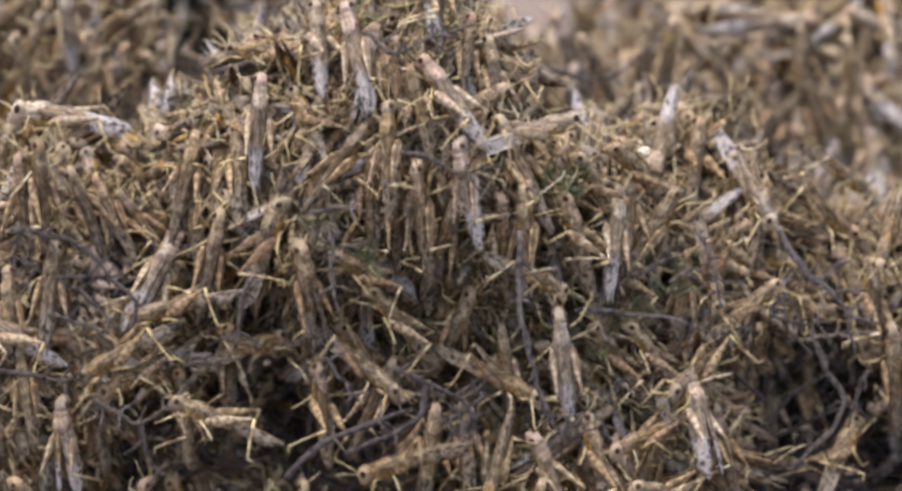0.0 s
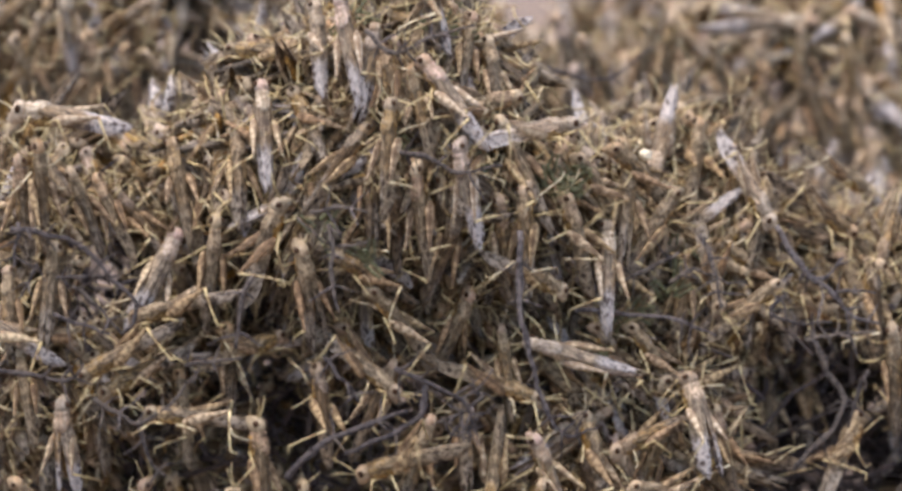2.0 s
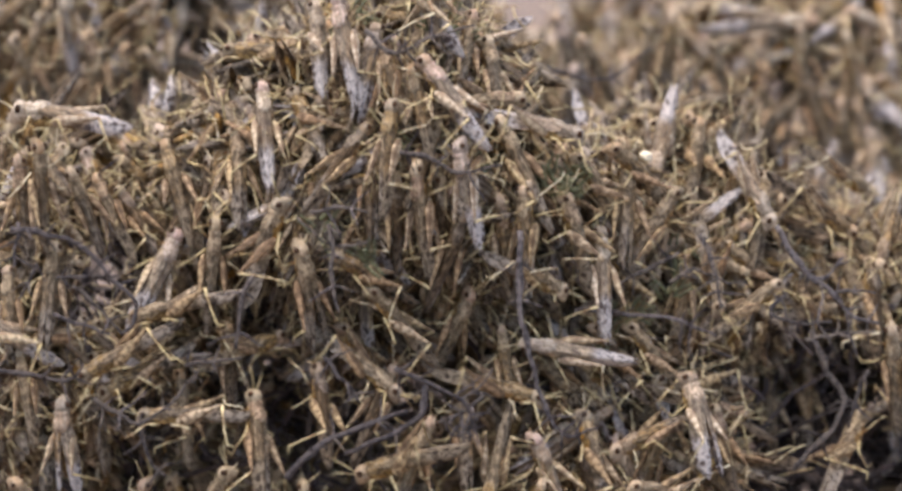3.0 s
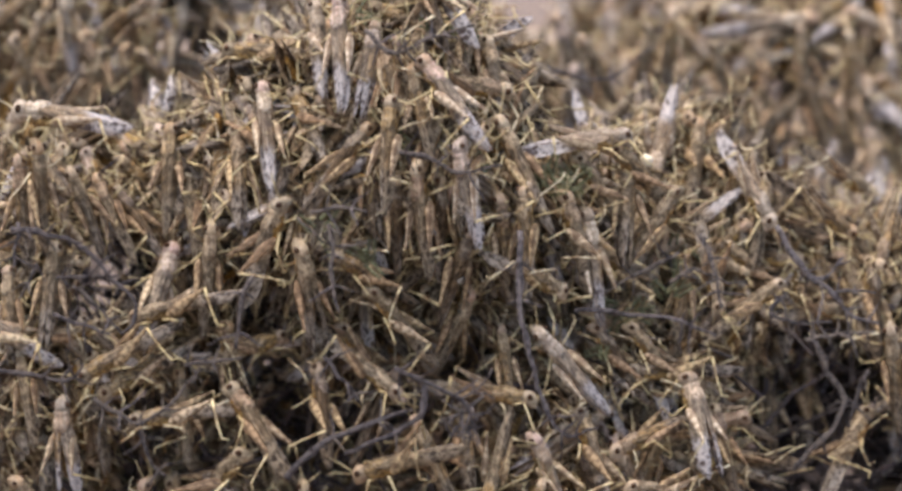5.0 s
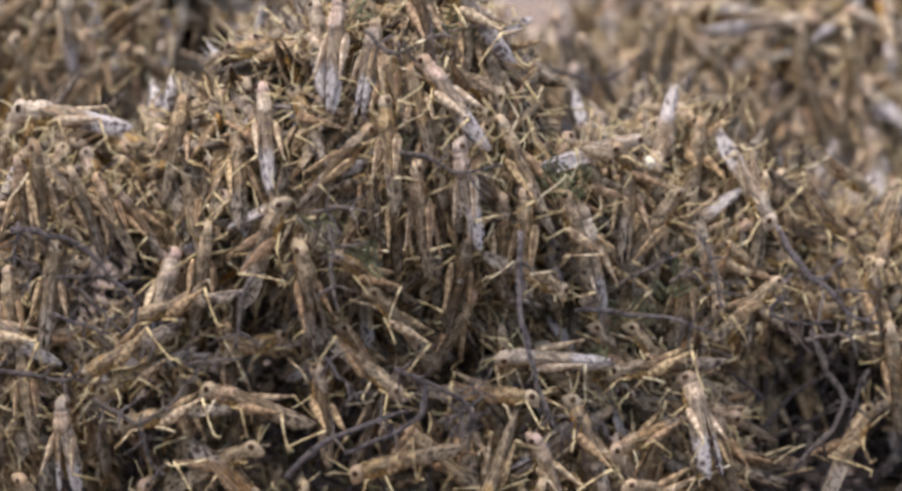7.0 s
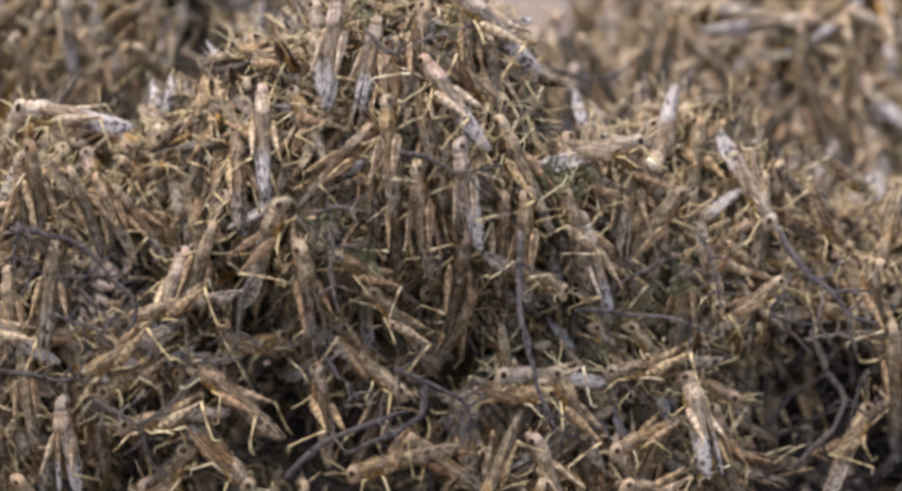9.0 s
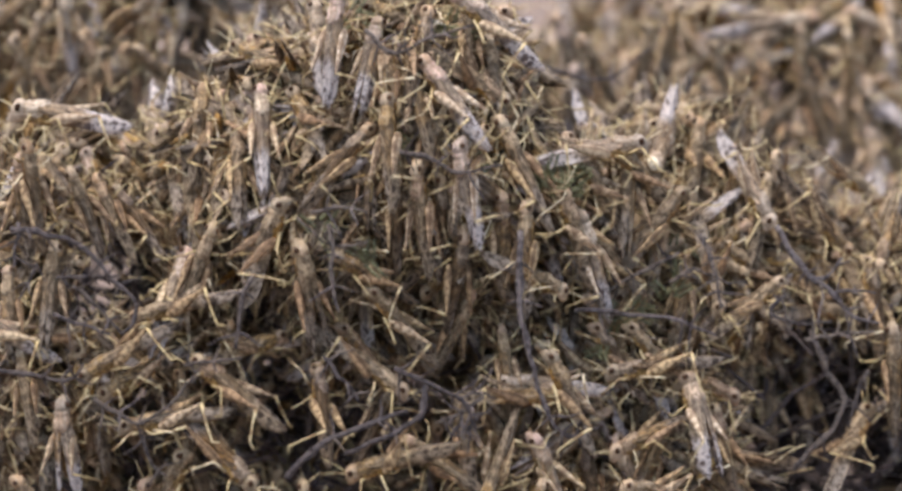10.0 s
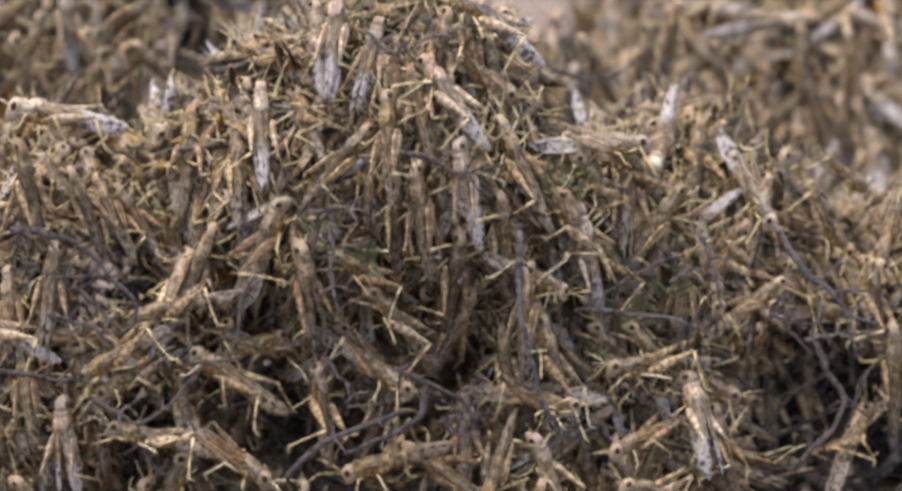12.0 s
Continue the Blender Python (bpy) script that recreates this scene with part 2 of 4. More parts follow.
def wing_shape(side, splay, level):
    """One folded forewing, a thin shell bent over the back."""
    s = Shape()
    nx = (4, 6, 13)[level]
    # a narrow flat top, a crease, and a steep side
    profile = [(-0.06, 0.47), (0.08, 0.48), (0.19, 0.455), (0.25, 0.38), (0.34, 0.14), (0.41, -0.14)] if level == 2 else [(-0.06, 0.47), (0.21, 0.44), (0.41, -0.14)]
    ny = len(profile)
    sheets = []
    for thick in (0.0, 0.03):
        grid = []
        for i in range(nx):
            a = i / (nx - 1)
            x = 0.95 - 4.75 * a
            deep = (0.5 + 0.5 * math.sin(min(1, a * 2.2) * math.pi / 2)) * (1 - max(0, (a - 0.78) / 0.22) ** 2 * 0.8)
            slim = (1 - 0.4 * max(0, (a - 0.35) / 0.65)) * (1 - 0.6 * max(0, (a - 0.78) / 0.22) ** 2)
            row = []
            for j, (py, pz) in enumerate(profile):
                b = j / (ny - 1)
                y = py * slim - thick * (b > 0.3) + splay * a * 1.2
                z = 0.47 + (pz - 0.47) * deep - thick * (b <= 0.5) - 0.13 * a - 0.22 * a * a + 0.012 * math.sin(j * 2.3 + i) + (0.02 if side > 0 else 0)
                row.append(s.put(x + 0.22 * (1 - b) * (a > 0.85) - 0.1 * b * (a > 0.93), side * y, z, b))
            grid.append(row)
        sheets.append(grid)
    for k, g in enumerate(sheets):
        for i in range(nx - 1):
            for j in range(ny - 1):
                q = (g[i][j], g[i][j + 1], g[i + 1][j + 1], g[i + 1][j])
                s.f.append(q if (k == 0) == (side > 0) else q[::-1])
    g, h = sheets
    rim = [(i, 0) for i in range(nx)] + [(nx - 1, j) for j in range(1, ny)] + [(i, ny - 1) for i in range(nx - 2, -1, -1)] + [(0, j) for j in range(ny - 2, 0, -1)]
    for (a, b), (c, d) in zip(rim, rim[1:] + rim[:1]):
        s.f.append((g[a][b], g[c][d], h[c][d], h[a][b]))
    return s


def locust_shapes(level, splay, knee, shin, stout, rng):
    """name, shape, what it hangs on, for each part; knee: height of the hind knees in cm, shin: how far the shins swing back, stout: how thick the body is."""
    n, fine = (5, 6, 10)[level], level == 2
    out = [("head", Shape().tube([(1.55, 0, 0.0, 0.24, 0.33), (1.75, 0, 0.02, 0.33, 0.44), (1.96, 0, -0.02, 0.35, 0.48), (2.16, 0, -0.08, 0.30, 0.46),
                                  (2.30, 0, -0.18, 0.21, 0.37), (2.37, 0, -0.30, 0.12, 0.2)], n, 0.86), ""),
           ("collar", Shape().tube([(1.62, 0, 0.04, 0.25, 0.33), (1.54, 0, 0.06, 0.34, 0.42), (1.36, 0, 0.03, 0.28, 0.36), (1.2, 0, 0.06, 0.35, 0.42),
                                    (0.95, 0, 0.09, 0.36, 0.44), (0.7, 0, 0.2, 0.33, 0.35), (0.4, 0, 0.38, 0.17, 0.17)], n, 0.72), "")]
    rings = [(1.4, 0, -0.16, 0.29, 0.27), (0.9, 0, -0.16, 0.34, 0.33), (0.4, 0, -0.12, 0.34, 0.34)]
    for k in range(9) if fine else (0, 3, 5, 7, 8):
        x, w = 0.2 - 0.31 * k, 0.32 - 0.021 * k - (0.08 if k == 8 else 0)
        rings += [(x, 0, -0.1 - 0.01 * k, w, w), (x - 0.26, 0, -0.1 - 0.01 * k, w * 0.9, w * 0.9)]
    out.append(("abdomen", Shape().tube(rings, n), ""))
    for side in (1, -1):
        wing_splay = splay * rng.uniform(0.6, 1.4)
        out.append(("wing", wing_shape(side, wing_splay, level), ""))
        if level:
            eye = Shape().tube([(1.86, side * 0.29, 0.2, 0.02, 0.05), (1.90, side * 0.31, 0.2, 0.10, 0.15), (2.01, side * 0.32, 0.19, 0.12, 0.19), (2.12, side * 0.295, 0.18, 0.09, 0.14),
                                (2.16, side * 0.26, 0.17, 0.02, 0.05)][::1 if fine else 2], 8 if fine else 5)
            out.append(("eye", eye, "head"))
        if fine:
            lift = rng.uniform(-0.1, 0.7)
            out.append(("antenna", Shape().limb([(2.28, side * 0.1, 0.12, 0.045), (2.6, side * 0.24, 0.25 + lift * 0.3, 0.035), (3.0, side * 0.42, 0.3 + lift * 0.8, 0.03),
                                                 (3.35, side * 0.6, 0.26 + lift * 1.2, 0.02)], 5), "head"))
        k = knee + rng.uniform(-0.12, 0.12)
        kx = -math.sqrt(max(0.6, 2.6 ** 2 - (k + 0.2) ** 2)) + 0.3
        bow = rng.uniform(0.5, 1.25)
        knee_at = Vector((kx, side * bow, k))
        hip = Vector((0.25, side * 0.48, -0.2))
        thigh = [(*hip.lerp(knee_at, t), r) for t, r in ((0, 0.14), (0.08, 0.26), (0.25, 0.33), (0.45, 0.28), (0.7, 0.16), (0.93, 0.08), (1.0, 0.09))]
        out.append(("thigh", Shape().limb(thigh if fine else thigh[::2], 7 if fine else 4), ""))
        swing = shin + rng.uniform(-0.25, 0.35)
        foot = knee_at + Vector((0.5 - swing * 2.4, side * rng.uniform(-0.3, 1.5), -2.2 + swing * 1.5))
        shank = [(*knee_at, 0.09)] + [(*(knee_at.lerp(foot, t) + Vector((0.05 * math.sin(t * 3), 0, 0))), 0.054) for t in (0.3, 0.65, 1.0)] + [(*(foot + Vector((-0.35, 0, -0.1))), 0.05)]
        out.append(("shin", Shape().limb(shank if fine else shank[::2], 5 if fine else 3), "thigh"))
        for hip_x, lean in ((1.15, 0.45), (0.55, -0.25)) if level else ():
            go = lean + rng.uniform(-0.5, 0.5)
            out_by, down = rng.uniform(1.0, 1.9), rng.uniform(-1.1, -0.1)
            leg = [(hip_x, side * 0.32, -0.36, 0.1), (hip_x + go * 1.0, side * 0.95, -0.1 + rng.uniform(-0.15, 0.35), 0.06), (hip_x + go * 2.2, side * out_by, down, 0.044),
                   (hip_x + go * 2.2 + 0.3, side * (out_by + 0.08), down - 0.15, 0.04)]
            out.append(("foreleg" if hip_x > 1 else "middle_leg", Shape().limb(leg, 5 if fine else 3), ""))
    for name, shape, owner in out:
        if name in ("head", "collar", "abdomen", "wing", "eye"):
            wide = stout * (1.08 if name in ("head", "eye") else 1.14)
            shape.v = [(x, y * wide, z * stout * 1.1) for x, y, z in shape.v]
    return out


LOOKS = {"tan": (SHELL, WING, HEAD, THIGH), "pale": (SHELL_PALE, WING_PALE, HEAD_PALE, THIGH_PALE), "grey": (SHELL_GREY, WING_DARK, HEAD, THIGH)}


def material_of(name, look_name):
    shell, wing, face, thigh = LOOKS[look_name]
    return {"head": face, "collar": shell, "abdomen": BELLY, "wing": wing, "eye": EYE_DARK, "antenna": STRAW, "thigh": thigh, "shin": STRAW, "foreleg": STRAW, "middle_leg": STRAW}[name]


COATS = {"tan": "sandy tan locust", "pale": "pale locust with spotted wing tips", "grey": "brown locust with grey mottled wings"}


def described(look_name, m, lean=0.55):
    """A label that says how a locust sits."""
    way = m.to_quaternion() @ Vector((1, 0, 0))
    posture = "clinging head up" if way.z > lean else "hanging head down" if way.z < -lean else "resting sideways"
    place = "on bush behind" if m.translation.y > 0.25 else "on thorn bush"
    return f"{COATS[look_name]} {posture} {place}"


def make_locust(look_name, splay, knee, shin, stout, seed):
    """A model locust in its parts, from which the others are copied."""
    rng = random.Random(seed)
    thing = tagged(new("locust"), COATS[look_name], "locust", "locusts of the swarm")
    made = {}
    for name, shape, owner in locust_shapes(2, splay, knee, shin, stout, rng):
        ob = new(name, shape.mesh(name, material_of(name, look_name)))
        ob.parent = made[owner] if owner else thing
        made[name] = ob
    return thing


MODELS = {}
for look_name in LOOKS:
    for i, (splay, knee, shin, stout) in enumerate([(0.02, 0.85, 0.1, 0.84), (0.08, 0.4, 0.5, 1.0), (0.04, 1.55, 0.25, 0.94), (0.24, 1.15, 0.7, 1.04), (0.05, 0.2, -0.1, 0.8), (0.12, 1.9, 0.5, 1.0)]):
        MODELS[look_name, i] = [make_locust(look_name, splay, knee, shin, stout * (1.18 if look_name == "pale" else 1), 10 + i), False]


def locust(look_name, i, x, y, z, rx, ry, rz, size=1.0, label=""):
    """One locust of the swarm, its middle at x, y, z."""
    model = MODELS[look_name, i]
    m = pose(x, y, z, rx, ry, rz)
    if model[1]:
        ob = copy_thing(model[0], m)
    else:
        ob, model[1] = model[0], True
        ob.matrix_basis = m
    ob.scale = (size, size, size)
    return tagged(ob, label or described(look_name, m))


# ---- ground ----
def ground():
    """One sheet, uneven near the bush, out to the horizon."""
    rings = [0.0, 0.25, 0.5, 0.8, 1.2, 1.8, 2.6, 4, 7, 14, 40, 150, 600, 2500]
    v, f, n = [(0, 0.3, 0)], [], 40
    for r in rings[1:]:
        for k in range(n):
            a = 2 * math.pi * k / n
            x, y = r * math.cos(a), 0.3 + r * math.sin(a)
            v.append((x, y, 0.03 * noise.noise((x * 1.7, y * 1.7, 3)) + 0.012 * noise.noise((x * 7, y * 7, 1)) if r < 50 else 0))
    for k in range(n):
        f.append((0, 1 + k, 1 + (k + 1) % n))
    for i in range(len(rings) - 2):
        for k in range(n):
            a, b = 1 + i * n, 1 + (i + 1) * n
            f.append((a + k, b + k, b + (k + 1) % n, a + (k + 1) % n))
    me = bpy.data.meshes.new("ground")
    me.from_pydata(v, [], f)
    me.materials.append(SOIL)
    me.polygons.foreach_set("use_smooth", [True] * len(f))
    return tagged(new("ground", me), "bare brown sandy soil under the thorn bushes", "ground", kind="structure")


ground()

# ---- thorny twigs ----
def rod(points, radius, tip, sides=7):
    """A knotty tapered stick along points, in metres."""
    pts = [Vector(p) for p in points]
    fine = []
    for i in range(len(pts) - 1):
        a, b, c, d = pts[max(0, i - 1)], pts[i], pts[i + 1], pts[min(len(pts) - 1, i + 2)]
        for k in range(4):
            t = k / 4
            fine.append(0.5 * (2 * b + (c - a) * t + (2 * a - 5 * b + 4 * c - d) * t * t + (3 * b - a - 3 * c + d) * t ** 3))
    fine.append(pts[-1])
    s = Shape()
    n = len(fine)
    limb = []
    for i, p in enumerate(fine):
        r = radius + (tip - radius) * i / (n - 1)
        r *= 1 + 0.22 * noise.noise(p * 160) + (0.45 if i % 5 == 3 else 0)
        p = p + Vector((noise.noise(p * 110), noise.noise(p * 110 + Vector((5, 0, 0))), noise.noise(p * 110 + Vector((0, 9, 0))))) * 0.0018
        limb.append((*(p / CM), r / CM))
    return s.limb(limb, sides), fine


def thorn_branch(points, radius=0.0016, tip=0.0008, thorns=5, seed=1):
    """A stick of the bush with paired straight thorns and short side twigs."""
    r = random.Random(seed)
    thing = tagged(new("thorn_branch"), "knotty grey-purple thorn twig among the locusts", "branch", "twigs of the thorn bushes")
    shape, line = rod(points, radius, tip)
    stick = new("stick", shape.mesh("stick", BARK))
    stick.parent = thing
    for k in range(thorns):
        i = 1 + int((k + r.random() * 0.6) / thorns * (len(line) - 2))
        p, d = line[i], (line[min(i + 1, len(line) - 1)] - line[i - 1]).normalized()
        out = d.cross(Vector((r.gauss(0, 1), r.gauss(0, 1), r.gauss(0, 1)))).normalized()
        for sign in (1, -1):
            way = (sign * out + 0.4 * d).normalized()
            long = r.uniform(0.008, 0.019)
            th, middle = rod([p, p + way * long * 0.5, p + way * long], 0.0008, 0.0002, 5)
            ob = new("thorn", th.mesh("thorn", BARK))
            ob.parent = stick
    return thing


def leaf_spray(x, y, z, seed, count=7):
    """A few feathered leaves of tiny dusty leaflets."""
    r = random.Random(seed)
    thing = tagged(new("leaf_spray"), "small dusty green feathered leaves on a thorn twig", "leaves", "leaf sprays of the bushes")
    for k in range(count):
        base = Vector((x, y, z)) + Vector((r.gauss(0, 0.004), r.gauss(0, 0.003), r.gauss(0, 0.003)))
        way = Vector((r.gauss(0, 1), r.gauss(-0.4, 0.7), r.gauss(0.4, 0.7))).normalized()
        side = way.cross(Vector((0.1, -1, 0.3))).normalized()
        up = side.cross(way)
        s = Shape()
        for i in range(7):
            for sg in (1, -1):
                a = base + way * (0.0017 * i + 0.001)
                t = a + (side * sg * 0.9 + way * 0.35) * 0.0042 * (1 - 0.06 * i)
                w = way * 0.0009
                mid = (a + t) / 2
                q = [s.put(*(v / CM)) for v in (a, mid + w + up * 0.0003, t, mid - w + up * 0.0003, mid - up * 0.0003)]
                s.f += [(q[0], q[1], q[2], q[3]), (q[0], q[4], q[1]), (q[1], q[4], q[2]), (q[2], q[4], q[3]), (q[3], q[4], q[0])]
        ob = new("leaf", s.mesh("leaf", LEAF))
        ob.parent = thing
    return thing


thorn_branch([(-0.234, 0.057, 0.243), (-0.211, 0.055, 0.241), (-0.193, 0.054, 0.239), (-0.185, 0.056, 0.248)], 0.0014, 0.0006, 4, 1)
thorn_branch([(-0.224, 0.078, 0.312), (-0.204, 0.076, 0.310), (-0.186, 0.074, 0.303), (-0.171, 0.071, 0.288), (-0.159, 0.068, 0.276)], 0.0015, 0.0009, 5, 2)
thorn_branch([(-0.159, 0.066, 0.276), (-0.161, 0.063, 0.266), (-0.167, 0.060, 0.261)], 0.0012, 0.0006, 1, 3)
thorn_branch([(-0.191, 0.064, 0.285), (-0.180, 0.062, 0.277), (-0.167, 0.059, 0.262)], 0.0011, 0.0006, 2, 4)
thorn_branch([(-0.181, 0.054, 0.230), (-0.168, 0.054, 0.221), (-0.156, 0.054, 0.217), (-0.142, 0.059, 0.226), (-0.126, 0.058, 0.245)], 0.0014, 0.0006, 5, 5)
thorn_branch([(-0.157, 0.058, 0.216), (-0.153, 0.056, 0.199), (-0.145, 0.055, 0.188)], 0.0011, 0.0006, 2, 6)
thorn_branch([(-0.061, 0.039, 0.322), (-0.059, 0.036, 0.312), (-0.059, 0.033, 0.298), (-0.056, 0.029, 0.279)], 0.0014, 0.0008, 3, 7)
thorn_branch([(-0.041, 0.037, 0.315), (-0.059, 0.037, 0.312), (-0.077, 0.042, 0.326)], 0.0009, 0.0005, 2, 8)
thorn_branch([(0.035, 0.052, 0.317), (0.034, 0.045, 0.283), (0.038, 0.041, 0.263), (0.045, 0.038, 0.234), (0.052, 0.037, 0.218)], 0.0017, 0.0010, 4, 9)
thorn_branch([(0.052, 0.059, 0.213), (0.063, 0.060, 0.208), (0.075, 0.062, 0.213)], 0.0011, 0.0006, 2, 10)
thorn_branch([(0.167, 0.103, 0.308), (0.181, 0.096, 0.286), (0.196, 0.096, 0.274), (0.206, 0.095, 0.263), (0.219, 0.096, 0.259)], 0.0016, 0.0008, 6, 11)
thorn_branch([(0.181, 0.098, 0.286), (0.191, 0.099, 0.282), (0.202, 0.107, 0.290)], 0.0011, 0.0005, 2, 12)
thorn_branch([(0.196, 0.102, 0.273), (0.207, 0.106, 0.273), (0.219, 0.108, 0.272)], 0.0011, 0.0005, 2, 13)
thorn_branch([(0.181, 0.081, 0.253), (0.198, 0.086, 0.256), (0.217, 0.091, 0.256)], 0.0012, 0.0005, 3, 14)
thorn_branch([(0.185, 0.093, 0.255), (0.193, 0.091, 0.235), (0.202, 0.090, 0.220), (0.196, 0.086, 0.206), (0.175, 0.079, 0.186)], 0.0018, 0.0013, 3, 15)
thorn_branch([(0.127, 0.088, 0.307), (0.134, 0.082, 0.291), (0.138, 0.076, 0.271)], 0.0014, 0.0008, 4, 16)
thorn_branch([(-0.028, 0.037, 0.249), (-0.013, 0.036, 0.242), (0.005, 0.036, 0.233), (0.013, 0.035, 0.220)], 0.0014, 0.0007, 4, 17)
thorn_branch([(-0.013, 0.039, 0.241), (-0.014, 0.036, 0.228), (-0.027, 0.035, 0.217), (-0.053, 0.034, 0.206)], 0.0018, 0.0011, 2, 18)
thorn_branch([(0.005, 0.037, 0.233), (0.013, 0.039, 0.239), (0.021, 0.041, 0.248)], 0.0008, 0.0004, 1, 19)
thorn_branch([(-0.043, 0.086, 0.412), (-0.027, 0.082, 0.401), (-0.010, 0.086, 0.409), (0.012, 0.090, 0.414)], 0.0013, 0.0006, 5, 20)
thorn_branch([(-0.026, 0.055, 0.356), (-0.010, 0.054, 0.353), (0.003, 0.053, 0.346), (0.025, 0.056, 0.349)], 0.0014, 0.0007, 3, 21)
thorn_branch([(-0.082, 0.036, 0.193), (-0.065, 0.036, 0.211), (-0.042, 0.037, 0.220), (-0.021, 0.038, 0.227)], 0.0018, 0.0011, 3, 22)
thorn_branch([(0.036, 0.253, 0.371), (0.063, 0.251, 0.362), (0.087, 0.251, 0.360), (0.110, 0.255, 0.377)], 0.0012, 0.0006, 3, 23)
thorn_branch([(-0.100, 0.051, 0.293), (-0.106, 0.048, 0.275), (-0.108, 0.045, 0.257)], 0.0014, 0.0008, 2, 24)
thorn_branch([(0.117, 0.102, 0.294), (0.093, 0.098, 0.283), (0.069, 0.087, 0.270)], 0.0013, 0.0007, 3, 25)
thorn_branch([(0.063, 0.081, 0.269), (0.090, 0.087, 0.266), (0.116, 0.085, 0.262), (0.135, 0.084, 0.255)], 0.0013, 0.0007, 4, 26)
thorn_branch([(-0.070, 0.043, 0.328), (-0.053, 0.042, 0.330), (-0.041, 0.041, 0.328)], 0.0012, 0.0006, 2, 27)
thorn_branch([(-0.136, 0.068, 0.242), (-0.121, 0.064, 0.247), (-0.106, 0.061, 0.249)], 0.0011, 0.0006, 2, 28)
thorn_branch([(-0.001, 0.035, 0.214), (0.005, 0.037, 0.220), (0.013, 0.037, 0.217)], 0.0009, 0.0005, 6, 29)
leaf_spray(0.053, 0.088, 0.334, 30, 4)
leaf_spray(0.060, 0.094, 0.335, 31, 4)
leaf_spray(0.047, 0.084, 0.332, 32, 4)
leaf_spray(0.065, 0.095, 0.330, 33, 4)
leaf_spray(0.005, 0.111, 0.405, 34, 4)
leaf_spray(0.000, 0.112, 0.408, 35, 4)
leaf_spray(0.090, 0.098, 0.263, 36, 4)
leaf_spray(0.081, 0.091, 0.251, 37, 4)
leaf_spray(0.096, 0.098, 0.266, 38, 4)
leaf_spray(-0.065, 0.062, 0.315, 39, 4)
leaf_spray(-0.024, 0.074, 0.353, 40, 4)
leaf_spray(-0.047, 0.113, 0.413, 41, 4)
leaf_spray(-0.042, 0.055, 0.301, 42, 4)
leaf_spray(0.119, 0.114, 0.292, 43, 4)
leaf_spray(0.114, 0.099, 0.271, 44, 4)
leaf_spray(0.009, 0.073, 0.342, 45, 4)
thorn_branch([(-0.218, 0.080, 0.315), (-0.220, 0.076, 0.305), (-0.221, 0.073, 0.294)], 0.0011, 0.0006, 3, 46)
thorn_branch([(-0.209, 0.068, 0.297), (-0.213, 0.066, 0.290), (-0.218, 0.063, 0.278)], 0.0009, 0.0005, 2, 47)
thorn_branch([(-0.200, 0.058, 0.272), (-0.185, 0.056, 0.267), (-0.172, 0.056, 0.262)], 0.0011, 0.0006, 2, 48)
thorn_branch([(-0.199, 0.066, 0.289), (-0.183, 0.066, 0.290), (-0.167, 0.068, 0.290)], 0.0010, 0.0006, 3, 49)
thorn_branch([(0.171, 0.081, 0.277), (0.162, 0.077, 0.269), (0.176, 0.077, 0.263), (0.195, 0.082, 0.263)], 0.0011, 0.0006, 4, 50)
thorn_branch([(0.214, 0.095, 0.234), (0.208, 0.092, 0.220), (0.205, 0.089, 0.205)], 0.0012, 0.0006, 2, 51)
thorn_branch([(0.111, 0.078, 0.284), (0.123, 0.080, 0.290), (0.135, 0.079, 0.287)], 0.0011, 0.0006, 3, 52)
thorn_branch([(-0.065, 0.043, 0.254), (-0.053, 0.041, 0.242), (-0.047, 0.039, 0.231)], 0.0011, 0.0006, 3, 53)
thorn_branch([(0.016, 0.040, 0.234), (0.005, 0.037, 0.226), (-0.007, 0.036, 0.221)], 0.0011, 0.0006, 3, 54)
# ---- the low thorn bushes: centre, half widths and height of each crown ----
# centre x, y, half widths, top, roundness, how far it draws in beneath
BUSHES = {
    "main": (-0.03, 0.22, 0.265, 0.26, 0.475, 0.5, 2.8),
    "shoulder": (-0.2, 0.2, 0.17, 0.18, 0.372, 0.45, 1.5),
    "skirt": (0.10, 0.19, 0.16, 0.18, 0.30, 0.45, 1.5),
    "low": (-0.115, 0.2, 0.17, 0.15, 0.265, 0.4, 0.2),
    "right": (0.115, 0.25, 0.22, 0.24, 0.362, 0.42, 2.2),
    "right_edge": (0.26, 0.25, 0.14, 0.22, 0.315, 0.42, 2.0),
    "left": (-0.19, 0.38, 0.14, 0.14, 0.49, 0.42, 0.3),
    # added low twigs that darken the open ground in place of its shade
    "under": (0.16, 0.2, 0.2, 0.16, 0.21, 0.4, 0.0),
    # added out of view: its locusts block low sky and ground bounce
    "front": (-0.02, -0.3, 0.5, 0.16, 0.19, 0.4, 0.0),
    "back_right": (0.22, 0.485, 0.28, 0.22, 0.395, 0.28, 0.0),
    "back_middle": (0.04, 0.51, 0.2, 0.2, 0.35, 0.28, 0.0),
    "far_left": (-0.25, 1.2, 0.3, 0.25, 0.22, 0.5, 0.0),
    "far_right": (0.3, 1.2, 0.35, 0.3, 0.29, 0.45, 0.0),
}


